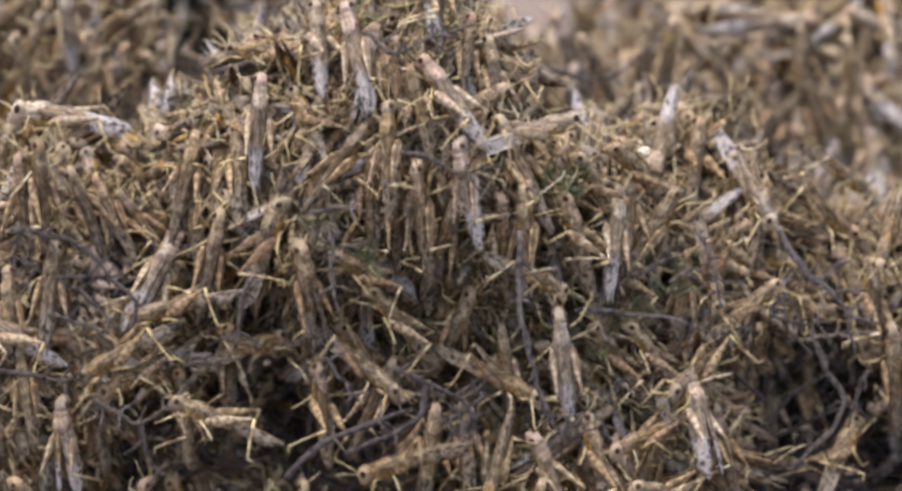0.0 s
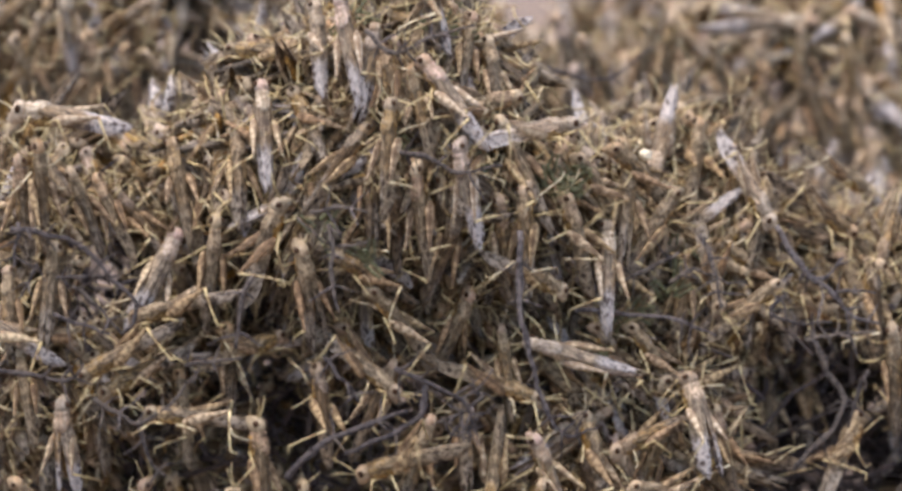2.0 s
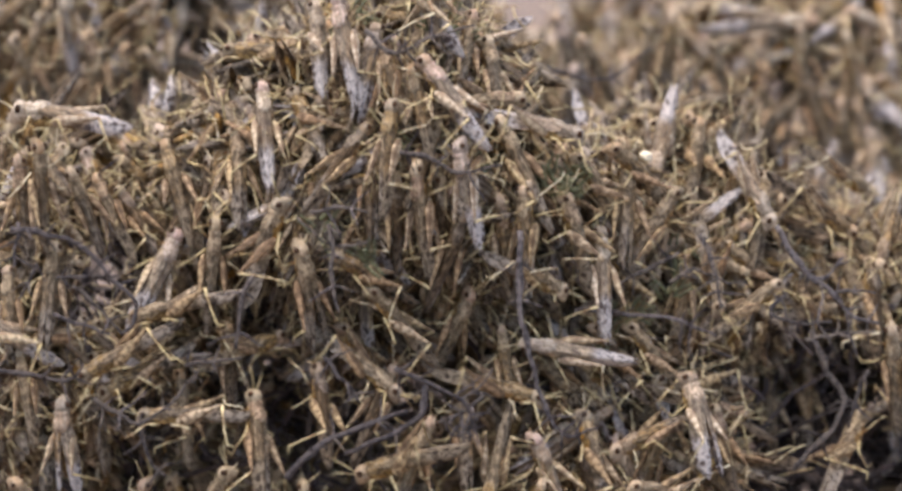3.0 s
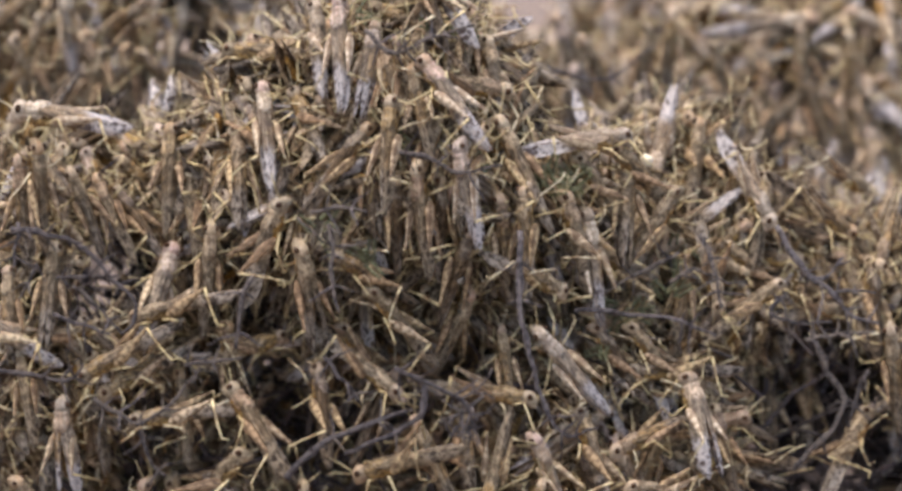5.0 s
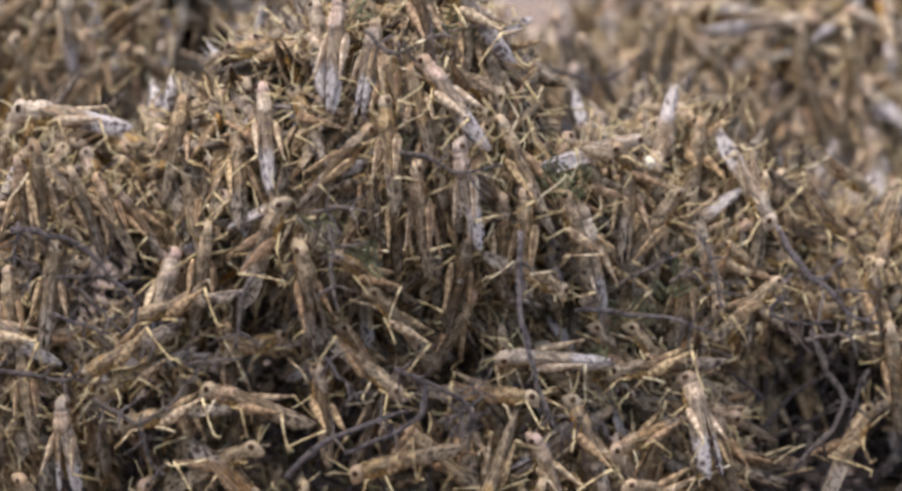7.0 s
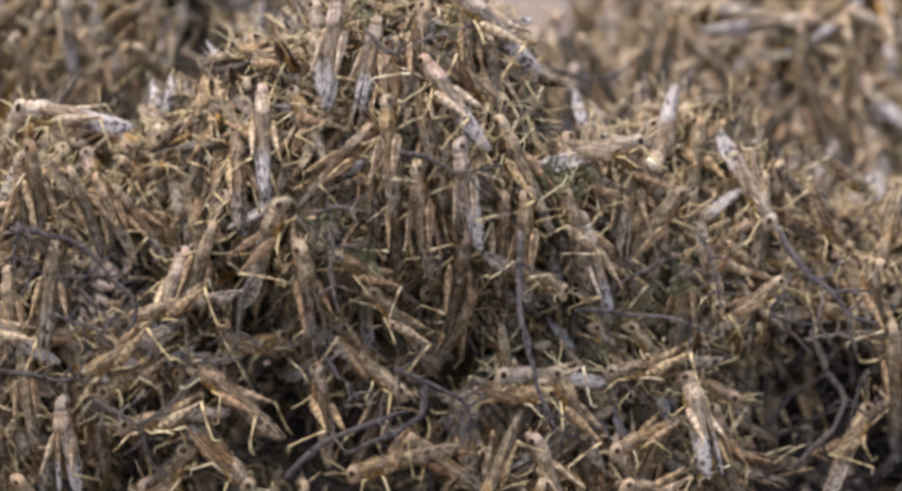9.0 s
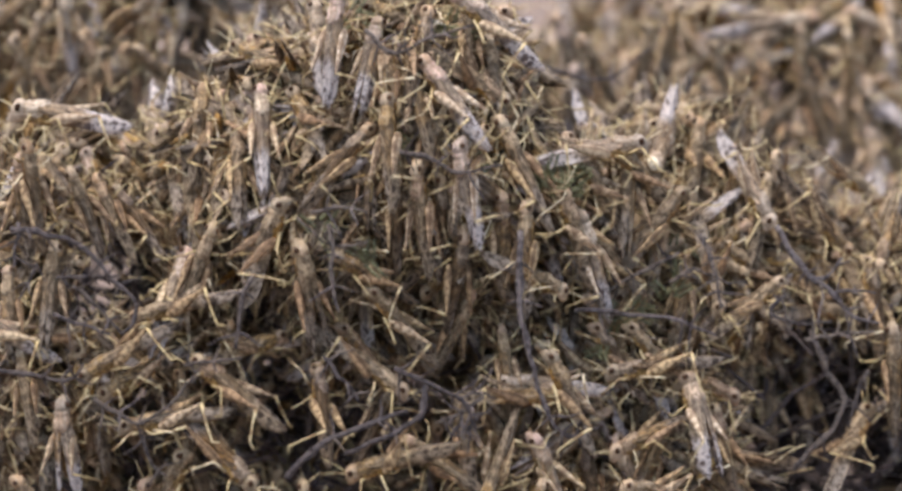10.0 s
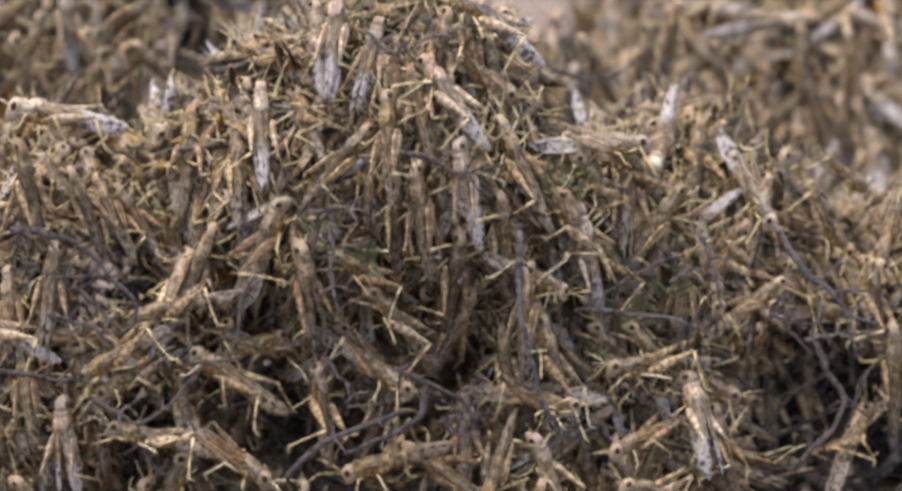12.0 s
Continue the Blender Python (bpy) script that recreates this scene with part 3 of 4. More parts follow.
def swell(u, sharp, drawn):
    """How wide a crown is at u, next to its foot's width: widest a little below the middle, drawn in beneath."""
    return u ** sharp * max(0.5, 1 - drawn * max(0.0, u - 0.31))


def crown(name, u, a):
    """A place on a crown's skin: u from its top (0) to its foot (1), a round it from the front, to the right; and its outward way."""
    cx, cy, rx, ry, top, sharp, drawn = BUSHES[name]
    r = swell(u, sharp, drawn)
    z = top * (1 - u)
    p = Vector((cx + rx * r * math.sin(a), cy - ry * r * math.cos(a), z))
    rise = 0.5 * (rx + ry) * sharp * max(u, 0.04) ** (sharp - 1) / top
    return p, Vector((math.sin(a) / rx * 0.2, -math.cos(a) / ry * 0.2, rise)).normalized()


def clinging(rng, name, depth, u0, u1, spread, wild=0.8):
    """The pose of a locust that clings to a crown, as a rule head up, its back outwards."""
    u, a = rng.uniform(u0, u1), rng.uniform(-spread, spread)
    p, out = crown(name, u, a)
    p = p - out * depth
    out = (0.35 * out + 0.65 * Vector((math.sin(a), -math.cos(a), 0.1))).normalized()
    way = Vector((rng.gauss(0, wild), rng.gauss(0, wild * 0.7), 1.0 if rng.random() < 0.68 else -0.8)).normalized()
    up = Matrix.Rotation(radians(rng.gauss(0, 65)), 3, way) @ out
    dive = radians(rng.gauss(14, 14) if way.z > 0 else rng.gauss(-4, 10))
    side = up.cross(way).normalized()
    way = side.cross(up)
    axis = way.cross(out)
    if axis.length > 0.05:
        tip = Matrix.Rotation(-dive, 3, axis)
        way, side, up = tip @ way, tip @ side, tip @ up
    m = Matrix((way, side, up)).transposed().to_4x4()
    m.translation = p
    return m


# hollows in the crowd where the twigs and the dark inside show: x, height by the slope of the face, and half width
GAPS = [(-0.104, 0.275, 0.011), (-0.127, 0.232, 0.006), (-0.065, 0.204, 0.009), (-0.051, 0.199, 0.011), (0.014, 0.245, 0.009),
        (-0.024, 0.284, 0.010), (-0.009, 0.263, 0.009), (0.028, 0.254, 0.008), (0.175, 0.196, 0.019), (0.167, 0.217, 0.012),
        (0.111, 0.272, 0.012), (0.096, 0.290, 0.008), (-0.160, 0.221, 0.008), (-0.165, 0.199, 0.009), (0.136, 0.262, 0.011),
        (0.078, 0.221, 0.008), (-0.066, 0.272, 0.008), (-0.187, 0.275, 0.009), (0.052, 0.366, 0.009), (0.188, 0.249, 0.012),
        (0.234, 0.243, 0.009), (-0.025, 0.215, 0.010), (-0.082, 0.272, 0.006), (-0.007, 0.239, 0.010), (-0.042, 0.221, 0.009),
        (-0.089, 0.204, 0.010), (-0.212, 0.215, 0.006), (0.212, 0.243, 0.011), (-0.078, 0.196, 0.012), (-0.098, 0.224, 0.006),
        (-0.175, 0.290, 0.011), (-0.194, 0.285, 0.008)]


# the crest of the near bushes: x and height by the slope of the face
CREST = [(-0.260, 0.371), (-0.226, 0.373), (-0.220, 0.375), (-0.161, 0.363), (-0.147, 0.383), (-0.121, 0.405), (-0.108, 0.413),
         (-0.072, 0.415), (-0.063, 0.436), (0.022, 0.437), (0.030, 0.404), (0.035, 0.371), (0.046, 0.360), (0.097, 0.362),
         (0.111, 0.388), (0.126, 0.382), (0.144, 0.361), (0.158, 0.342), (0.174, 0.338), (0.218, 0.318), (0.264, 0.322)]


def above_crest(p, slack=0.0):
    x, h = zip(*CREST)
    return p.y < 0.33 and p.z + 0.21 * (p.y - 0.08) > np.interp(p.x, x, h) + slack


def thicket(name, count, rng):
    """The tangle of bare twigs inside one bush, in bark darkened to deepen the shade."""
    cx, cy, rx, ry, top, sharp, drawn = BUSHES[name]
    vs, fs = [], []
    for k in range(count):
        u = rng.uniform(0.06, 1.0)
        r = swell(u, sharp, drawn) * math.sqrt(rng.random()) * 0.88
        a = rng.uniform(0, 6.283)
        p = Vector((cx + rx * r * math.sin(a), cy + ry * r * math.cos(a), max(0.01, top * (1 - u))))
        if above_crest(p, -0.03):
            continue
        way = Vector((rng.gauss(0, 1) + 0.5 * math.sin(a), rng.gauss(0, 1) + 0.5 * math.cos(a), rng.gauss(0.5, 0.7))).normalized()
        long, thick = rng.uniform(0.03, 0.09), rng.uniform(0.0008, 0.0022)
        side = way.cross(Vector((0.3, 0.2, 1))).normalized()
        rise = way.cross(side)
        for i in range(5):
            q = p + way * long * (i / 4 - 0.5) + (side * rng.gauss(0, 1) + rise * rng.gauss(0, 1)) * 0.0025
            w = thick * (1 - 0.16 * i)
            base = len(vs)
            vs += [tuple(q + side * w), tuple(q + rise * w), tuple(q - side * w), tuple(q - rise * w)]
            if i:
                fs += [(base - 4 + j, base - 4 + (j + 1) % 4, base + (j + 1) % 4, base + j) for j in range(4)]
    me = bpy.data.meshes.new("bush_twigs")
    me.from_pydata(vs, [], fs)
    me.materials.append(BARK_DARK)
    return tagged(new("bush_twigs", me), "tangle of bare dark thorn twigs inside the bush", "twigs", kind="stuff")


# the last one, under, is added to stand in for shade on the soil
for name, count in [("main", 1100), ("shoulder", 550), ("skirt", 650), ("right", 1000), ("right_edge", 500), ("low", 600), ("back_right", 500), ("back_middle", 300), ("left", 250), ("under", 900)]:
    thicket(name, count, random.Random(len(name)))

# ---- locusts on the near face of the bushes, one by one ----
locust("tan", 2, -0.0925, 0.0739, 0.3077, 41, -70, -19, 1.00, "tan locust peering upright out of the crowd")
locust("tan", 3, -0.0729, 0.0718, 0.2852, -111, -76, -130, 1.00)
locust("grey", 0, -0.0437, 0.0694, 0.2912, -26, -32, -168, 0.86)
locust("tan", 0, -0.0279, 0.0698, 0.2675, -29, -50, -165, 0.94)
locust("grey", 0, -0.0656, 0.0664, 0.2237, 27, -49, 102, 1.00)
locust("tan", 0, 0.0213, 0.0379, 0.1928, -18, 61, -121, 0.97)
locust("pale", 2, 0.0482, 0.0534, 0.1930, -62, -69, -173, 0.86)
locust("tan", 2, 0.0416, 0.0391, 0.1722, 23, -60, 59, 0.86)
locust("pale", 3, 0.1256, 0.0736, 0.2175, 9, -62, 121, 0.92)
locust("grey", 0, 0.1397, 0.0881, 0.1994, 16, -53, 110, 0.86)
locust("pale", 0, 0.0075, 0.0620, 0.3399, -126, -80, -179, 0.93, "locust hanging with its whitish spotted wing tips down")
locust("tan", 0, -0.0314, 0.0658, 0.3570, -33, -72, 90, 1.00)
locust("tan", 0, -0.0154, 0.0638, 0.3263, -113, -84, 176, 0.99)
locust("tan", 0, 0.0339, 0.0831, 0.3467, -34, -62, 157, 1.08)
locust("tan", 2, 0.0631, 0.0846, 0.3086, -24, -73, -179, 0.95)
locust("pale", 0, -0.0025, 0.0772, 0.3828, -17, -47, 149, 0.99)
locust("pale", 0, 0.1572, 0.1411, 0.3195, -1, 53, -39, 0.95)
locust("tan", 0, 0.1544, 0.1010, 0.2676, 4, -32, 24, 0.86)
locust("tan", 5, 0.2281, 0.1426, 0.2941, -5, 52, -114, 0.86)
locust("tan", 2, 0.1343, 0.1051, 0.2820, -17, 63, -65, 0.87)
locust("pale", 2, 0.1094, 0.1617, 0.3372, -14, 54, -112, 1.00)
locust("tan", 0, 0.1049, 0.1100, 0.3064, 29, -57, 19, 1.01)
locust("tan", 1, 0.0903, 0.1102, 0.3187, 18, -67, 84, 1.00)
locust("tan", 2, -0.2183, 0.0949, 0.3245, -93, -87, 163, 1.00)
locust("tan", 1, -0.2046, 0.0879, 0.2817, 11, -65, 79, 0.94)
locust("pale", 0, -0.2279, 0.0740, 0.2596, -16, -30, -173, 0.97)
locust("tan", 0, -0.1418, 0.0765, 0.2710, -8, 15, 175, 1.00)
locust("tan", 0, -0.1696, 0.0699, 0.2474, -11, 29, -173, 1.01)
locust("tan", 1, -0.1612, 0.0765, 0.2353, 1, 24, -160, 0.92)
locust("pale", 3, -0.1965, 0.0599, 0.2083, -135, -88, -147, 0.87)
locust("tan", 0, -0.2166, 0.0698, 0.2328, -32, -64, 110, 0.87)
locust("grey", 0, -0.0537, 0.0796, 0.3486, 17, -47, 32, 0.96)
locust("grey", 1, -0.0406, 0.0812, 0.3358, 0, -65, 99, 0.90)
locust("grey", 0, -0.0271, 0.0727, 0.3215, -144, -89, -116, 0.87)
locust("grey", 0, -0.0055, 0.0762, 0.3196, -142, -87, -89, 0.93)
locust("tan", 1, 0.0264, 0.0783, 0.3094, -94, -84, -154, 0.91)
locust("tan", 1, 0.0426, 0.0781, 0.2866, 8, 28, 18, 0.86)
locust("tan", 0, 0.1560, 0.1356, 0.2805, -24, -42, -171, 0.86)
locust("tan", 2, 0.1877, 0.1495, 0.2525, 6, 5, 31, 0.86)
locust("tan", 0, 0.1903, 0.1758, 0.2027, 37, -65, 91, 1.00)
locust("tan", 1, 0.1681, 0.1641, 0.2026, 25, -57, 98, 0.96)
locust("grey", 0, 0.2213, 0.1378, 0.2619, 32, -66, 100, 0.97)
locust("tan", 1, 0.0985, 0.0713, 0.2043, -7, 17, -152, 0.89)
locust("tan", 0, 0.1028, 0.0951, 0.2438, -24, -52, -173, 0.86)
locust("tan", 2, 0.1093, 0.0503, 0.1806, -7, -16, -164, 0.86)
locust("pale", 1, 0.0182, 0.0353, 0.1713, 7, -22, 26, 0.86)
locust("tan", 2, -0.0773, 0.0468, 0.1686, 110, -80, -6, 0.86)
locust("tan", 1, -0.1599, 0.0645, 0.1656, 59, -76, -5, 0.86)
locust("tan", 1, -0.2116, 0.0635, 0.1698, -58, -53, -171, 0.86)
locust("tan", 0, -0.1375, 0.0861, 0.2171, 23, -63, 107, 0.86)
locust("tan", 0, -0.0461, 0.0958, 0.2438, -33, -54, -159, 0.86)
locust("tan", 1, 0.0032, 0.0860, 0.2619, 149, -66, -27, 0.86)
locust("tan", 0, 0.0278, 0.0836, 0.2419, -7, -63, 105, 0.86)
locust("grey", 0, 0.0838, 0.0926, 0.2435, -25, -56, -172, 0.86)
locust("tan", 1, 0.0070, 0.0708, 0.2061, 10, -57, 102, 0.86)
locust("tan", 0, -0.1967, 0.0873, 0.2548, 7, -13, 22, 0.86)
locust("tan", 1, -0.2256, 0.0898, 0.2706, -34, -63, 97, 0.86)
locust("grey", 0, -0.1617, 0.1160, 0.3094, -20, -41, 141, 0.86)
locust("tan", 2, -0.1886, 0.1078, 0.3193, -82, -70, -171, 0.86)
locust("tan", 0, -0.1755, 0.1114, 0.3163, -58, -54, 133, 0.86)
locust("tan", 2, -0.1327, 0.1122, 0.3167, -49, -65, 103, 0.89)
locust("tan", 1, -0.1087, 0.1001, 0.3411, 25, -63, 98, 0.91)
locust("tan", 0, -0.0672, 0.0859, 0.3314, 50, -63, 79, 0.86)
locust("tan", 2, -0.0735, 0.0969, 0.3655, 16, -45, 126, 0.86)
locust("tan", 1, -0.1008, 0.1400, 0.3825, -45, -47, 98, 0.96)
locust("pale", 2, -0.0678, 0.1092, 0.4051, 16, -60, 104, 0.86)
locust("pale", 1, -0.0414, 0.0971, 0.3951, 11, -61, 68, 0.86)
locust("tan", 3, -0.0308, 0.0930, 0.3874, -51, -57, 111, 0.86)
locust("tan", 2, -0.0162, 0.0804, 0.3772, -41, -61, 113, 0.86)
locust("tan", 0, 0.0083, 0.1056, 0.3994, 38, -63, 76, 0.86)
locust("tan", 1, 0.0213, 0.1080, 0.3875, 15, -60, 109, 0.86)
locust("tan", 2, 0.0124, 0.0763, 0.3486, -17, -50, 66, 0.86)
locust("tan", 0, -0.0132, 0.0753, 0.3482, 40, -54, 58, 0.86)
locust("tan", 2, 0.0742, 0.1059, 0.3292, -27, -58, -169, 0.86)
locust("tan", 3, 0.0945, 0.1141, 0.3359, -34, -44, -155, 0.86)
locust("tan", 0, 0.1067, 0.1224, 0.2993, -24, -65, 74, 0.90)
locust("tan", 2, 0.1287, 0.1643, 0.3332, 30, -48, 81, 1.00)
locust("tan", 0, 0.1499, 0.1553, 0.3203, -21, -55, 95, 0.96)
locust("tan", 1, 0.1623, 0.1495, 0.3073, 46, -51, 77, 0.93)
locust("tan", 0, 0.1955, 0.1709, 0.2747, 25, -64, 106, 0.87)
locust("tan", 1, 0.2093, 0.1789, 0.3198, 9, 35, 16, 0.86)
locust("tan", 2, 0.2302, 0.1159, 0.2312, -77, -86, 170, 0.99)
locust("tan", 0, 0.1608, 0.1472, 0.2356, -159, -67, -63, 0.90)
locust("tan", 1, 0.1205, 0.1191, 0.2708, 3, -61, 67, 0.86)
locust("tan", 0, 0.0895, 0.1081, 0.2828, -24, -50, -173, 0.91)
locust("tan", 2, 0.0963, 0.1123, 0.2689, -32, -63, 84, 0.86)
locust("pale", 0, -0.2107, 0.2794, 0.3889, -77, -85, -180, 0.95)
locust("tan", 2, -0.1931, 0.2739, 0.3630, -128, -65, -175, 0.88)
locust("tan", 0, -0.1774, 0.2744, 0.3557, -165, -80, -134, 0.86)
locust("tan", 0, -0.2304, 0.2766, 0.3730, 88, -76, -14, 0.86)
locust("grey", 0, -0.1809, 0.2807, 0.3861, 87, -39, -15, 0.86)
locust("tan", 2, -0.1959, 0.2730, 0.3545, 69, -75, -17, 0.86)
locust("tan", 1, -0.2332, 0.2751, 0.3620, -139, -65, -164, 0.86)
locust("tan", 0, -0.1583, 0.2759, 0.3545, -71, -55, -154, 0.86)
locust("tan", 1, -0.1026, 0.2400, 0.3940, 81, -80, -14, 0.86)
locust("pale", 0, -0.0838, 0.2414, 0.3969, -99, -84, -128, 0.86)
locust("pale", 0, 0.1845, 0.3591, 0.3730, 71, -6, 1, 1.10)
locust("pale", 1, 0.0655, 0.3164, 0.3677, -104, -69, -169, 0.86)
locust("tan", 0, 0.0817, 0.3151, 0.3560, -98, -63, -163, 0.86)
locust("tan", 2, 0.1218, 0.3151, 0.3633, 106, -83, -17, 0.86)
locust("tan", 0, 0.1078, 0.3141, 0.3600, 108, -80, -7, 0.87)
locust("tan", 2, 0.2000, 0.3536, 0.3536, -90, -85, -168, 0.87)
locust("tan", 1, 0.2288, 0.3523, 0.3472, -83, -78, -175, 0.89)
locust("tan", 0, 0.2309, 0.3512, 0.3342, 83, -33, -14, 0.86)
locust("tan", 2, 0.1765, 0.3491, 0.3316, 144, -83, -16, 0.86)
locust("tan", 0, 0.0513, 0.3100, 0.3385, -97, -78, -166, 0.86)
locust("pale", 1, 0.0664, 0.3109, 0.3383, 110, -80, -32, 0.86)
locust("tan", 2, 0.1499, 0.3127, 0.3509, -82, -81, -161, 0.86)
locust("tan", 1, 0.2244, 0.3450, 0.3125, -125, -81, -169, 0.86)
locust("tan", 0, 0.2448, 0.3406, 0.2903, 77, -78, -12, 0.86)
locust("tan", 2, -0.1029, 0.1003, 0.2450, 7, -16, 19, 0.86)
locust("grey", 1, -0.1149, 0.1022, 0.2375, 35, -64, 96, 0.86)
RESTING = [ob for ob in scene.objects if ob.name.split(".")[0] == "locust"]

# ---- locusts that crawl: when and where each is ----
CRAWLERS = []


def crawler(look_name, i, size, label, rows):
    p, e = rows[0][1].translation, rows[0][1].to_euler()
    CRAWLERS.append((locust(look_name, i, *p, *(math.degrees(a) for a in e), size, label), rows))


crawler("pale", 1, 1.00, "pale locust resting sideways on the edge of the mass", [(0, pose(-0.1994, 0.0865, 0.3681, -7, -8, 178)), (9, pose(-0.1987, 0.0857, 0.3688, -7, -8, 178)), (12, pose(-0.2011, 0.0860, 0.3694, -7, -9, 178))])
crawler("tan", 0, 1.00, "tan locust crawling across the crowded bush", [(0, pose(-0.0938, 0.1252, 0.3946, -7, -2, 161)), (6, pose(-0.0956, 0.1263, 0.3947, -7, -1, 163)), (7.2, pose(-0.0951, 0.1264, 0.3944, -7, -4, 154)), (9, pose(-0.0964, 0.1253, 0.3907, -6, -15, 139)), (12, pose(-0.0951, 0.1252, 0.3921, -6, -15, 140))])
crawler("tan", 2, 1.00, "tan locust crawling across the crowded bush", [(0, pose(-0.1352, 0.1122, 0.3341, 16, -63, 62)), (3, pose(-0.1417, 0.1123, 0.3301, -37, -59, 120)), (6, pose(-0.1458, 0.1222, 0.3429, 9, -66, 69)), (9, pose(-0.1289, 0.1298, 0.3591, -1, -55, 80)), (12, pose(-0.1348, 0.1196, 0.3458, -2, -65, 81))])
crawler("pale", 0, 1.00, "pale spotted-winged locust crawling over its neighbours", [(0, pose(-0.0977, 0.0991, 0.3650, 23, -78, 74)), (3, pose(-0.0946, 0.0983, 0.3628, -0, -56, 99)), (6, pose(-0.0942, 0.0975, 0.3626, -2, -58, 101)), (9, pose(-0.0957, 0.0975, 0.3613, 4, -57, 94)), (12, pose(-0.0965, 0.0992, 0.3627, 4, -55, 95))])
crawler("tan", 0, 1.00, "tan locust crawling head down over its neighbours", [(0, pose(0.0261, 0.0741, 0.2340, 8, 27, -6)), (3, pose(0.0253, 0.0743, 0.2298, 8, 15, -3)), (6, pose(0.0195, 0.0694, 0.2278, 7, 4, -12)), (9, pose(0.0314, 0.0695, 0.2272, 7, 2, 12)), (12, pose(0.0436, 0.0686, 0.2250, 7, 12, 11))])
crawler("grey", 0, 1.00, "grey-winged locust shifting among the others", [(0, pose(0.1271, 0.0847, 0.2373, -6, 28, -138)), (3, pose(0.1252, 0.1037, 0.2270, -7, -6, -155)), (6, pose(0.1066, 0.0894, 0.2370, -7, 4, -179)), (9, pose(0.1018, 0.0839, 0.2381, -7, 7, -178)), (12, pose(0.1020, 0.0812, 0.2403, -7, 0, -163))])
crawler("tan", 0, 1.00, "tan locust crawling across the crowded bush", [(0, pose(0.1342, 0.1043, 0.2165, 35, 31, 31)), (3, pose(0.1337, 0.1025, 0.2130, 31, 21, 21)), (5, pose(0.1317, 0.0965, 0.2043, 30, -13, 3)), (6, pose(0.1285, 0.0943, 0.2058, 29, -1, 10)), (9, pose(0.1278, 0.1021, 0.2251, 17, 21, -5)), (12, pose(0.1279, 0.1027, 0.2265, 17, 21, -5))])
crawler("tan", 2, 1.00, "tan locust crawling across the crowded bush", [(0, pose(0.0108, 0.0903, 0.3726, 44, -21, 32)), (3, pose(0.0165, 0.0927, 0.3743, 35, -2, 22)), (6, pose(0.0066, 0.0962, 0.3852, 26, 18, 11)), (9, pose(0.0095, 0.0967, 0.3848, 24, 35, 8)), (12, pose(0.0134, 0.0994, 0.3880, 24, 33, 8))])
crawler("pale", 0, 1.00, "pale spotted-winged locust crawling over its neighbours", [(0, pose(-0.0110, 0.1052, 0.4373, 29, -65, 110)), (1.2, pose(-0.0110, 0.1052, 0.4373, 29, -65, 110)), (3, pose(-0.0146, 0.1042, 0.4284, -8, -55, 162)), (5, pose(-0.0062, 0.1076, 0.4316, 3, -50, 145)), (7, pose(0.0082, 0.1050, 0.4217, -23, -50, -175)), (9, pose(0.0187, 0.1035, 0.4145, -20, -44, -179)), (12, pose(0.0183, 0.1045, 0.4168, -16, -40, 176))])
crawler("pale", 0, 1.00, "pale spotted-winged locust crawling over its neighbours", [(0, pose(-0.0486, 0.0911, 0.4045, -45, -63, 117)), (3, pose(-0.0540, 0.0926, 0.4081, -43, -67, 115)), (6, pose(-0.0572, 0.0940, 0.4064, -13, -67, 83)), (9, pose(-0.0591, 0.0936, 0.4087, 6, -76, 61)), (12, pose(-0.0584, 0.0965, 0.4120, -7, -66, 76))])
crawler("grey", 0, 1.00, "grey-winged locust shifting among the others", [(0, pose(-0.0066, 0.1041, 0.4344, 35, -66, 89)), (3, pose(-0.0117, 0.1045, 0.4348, 13, -63, 113)), (6, pose(-0.0155, 0.1034, 0.4305, -7, -57, 134)), (9, pose(-0.0170, 0.0910, 0.4050, 52, -59, 70)), (12, pose(-0.0057, 0.0909, 0.4017, 52, -61, 70))])
crawler("pale", 0, 1.00, "pale spotted-winged locust crawling over its neighbours", [(0, pose(0.0443, 0.0886, 0.3607, 7, -12, 20)), (2, pose(0.0442, 0.0903, 0.3602, 7, -4, 25)), (3, pose(0.0455, 0.0942, 0.3615, 7, 16, 12)), (5, pose(0.0706, 0.1054, 0.3521, 7, -4, 17)), (6, pose(0.0788, 0.1092, 0.3466, 6, -6, 31)), (9, pose(0.0775, 0.1066, 0.3468, 7, -9, 18)), (12, pose(0.0781, 0.1063, 0.3505, 7, -0, 0))])
crawler("tan", 0, 1.00, "tan locust crawling across the crowded bush", [(0, pose(-0.1203, 0.0569, 0.2192, -8, -21, 175)), (1.5, pose(-0.1295, 0.0580, 0.2181, -7, -12, 177)), (2.5, pose(-0.1356, 0.0607, 0.2189, -7, -0, 180)), (3.2, pose(-0.1365, 0.0608, 0.2188, -7, 1, -180)), (6, pose(-0.1433, 0.0619, 0.2186, -7, 9, -178)), (9, pose(-0.1456, 0.0607, 0.2167, -7, 9, -178)), (11, pose(-0.1469, 0.0601, 0.2156, -7, 8, -178)), (12, pose(-0.1515, 0.0571, 0.2084, -7, -13, 177))])
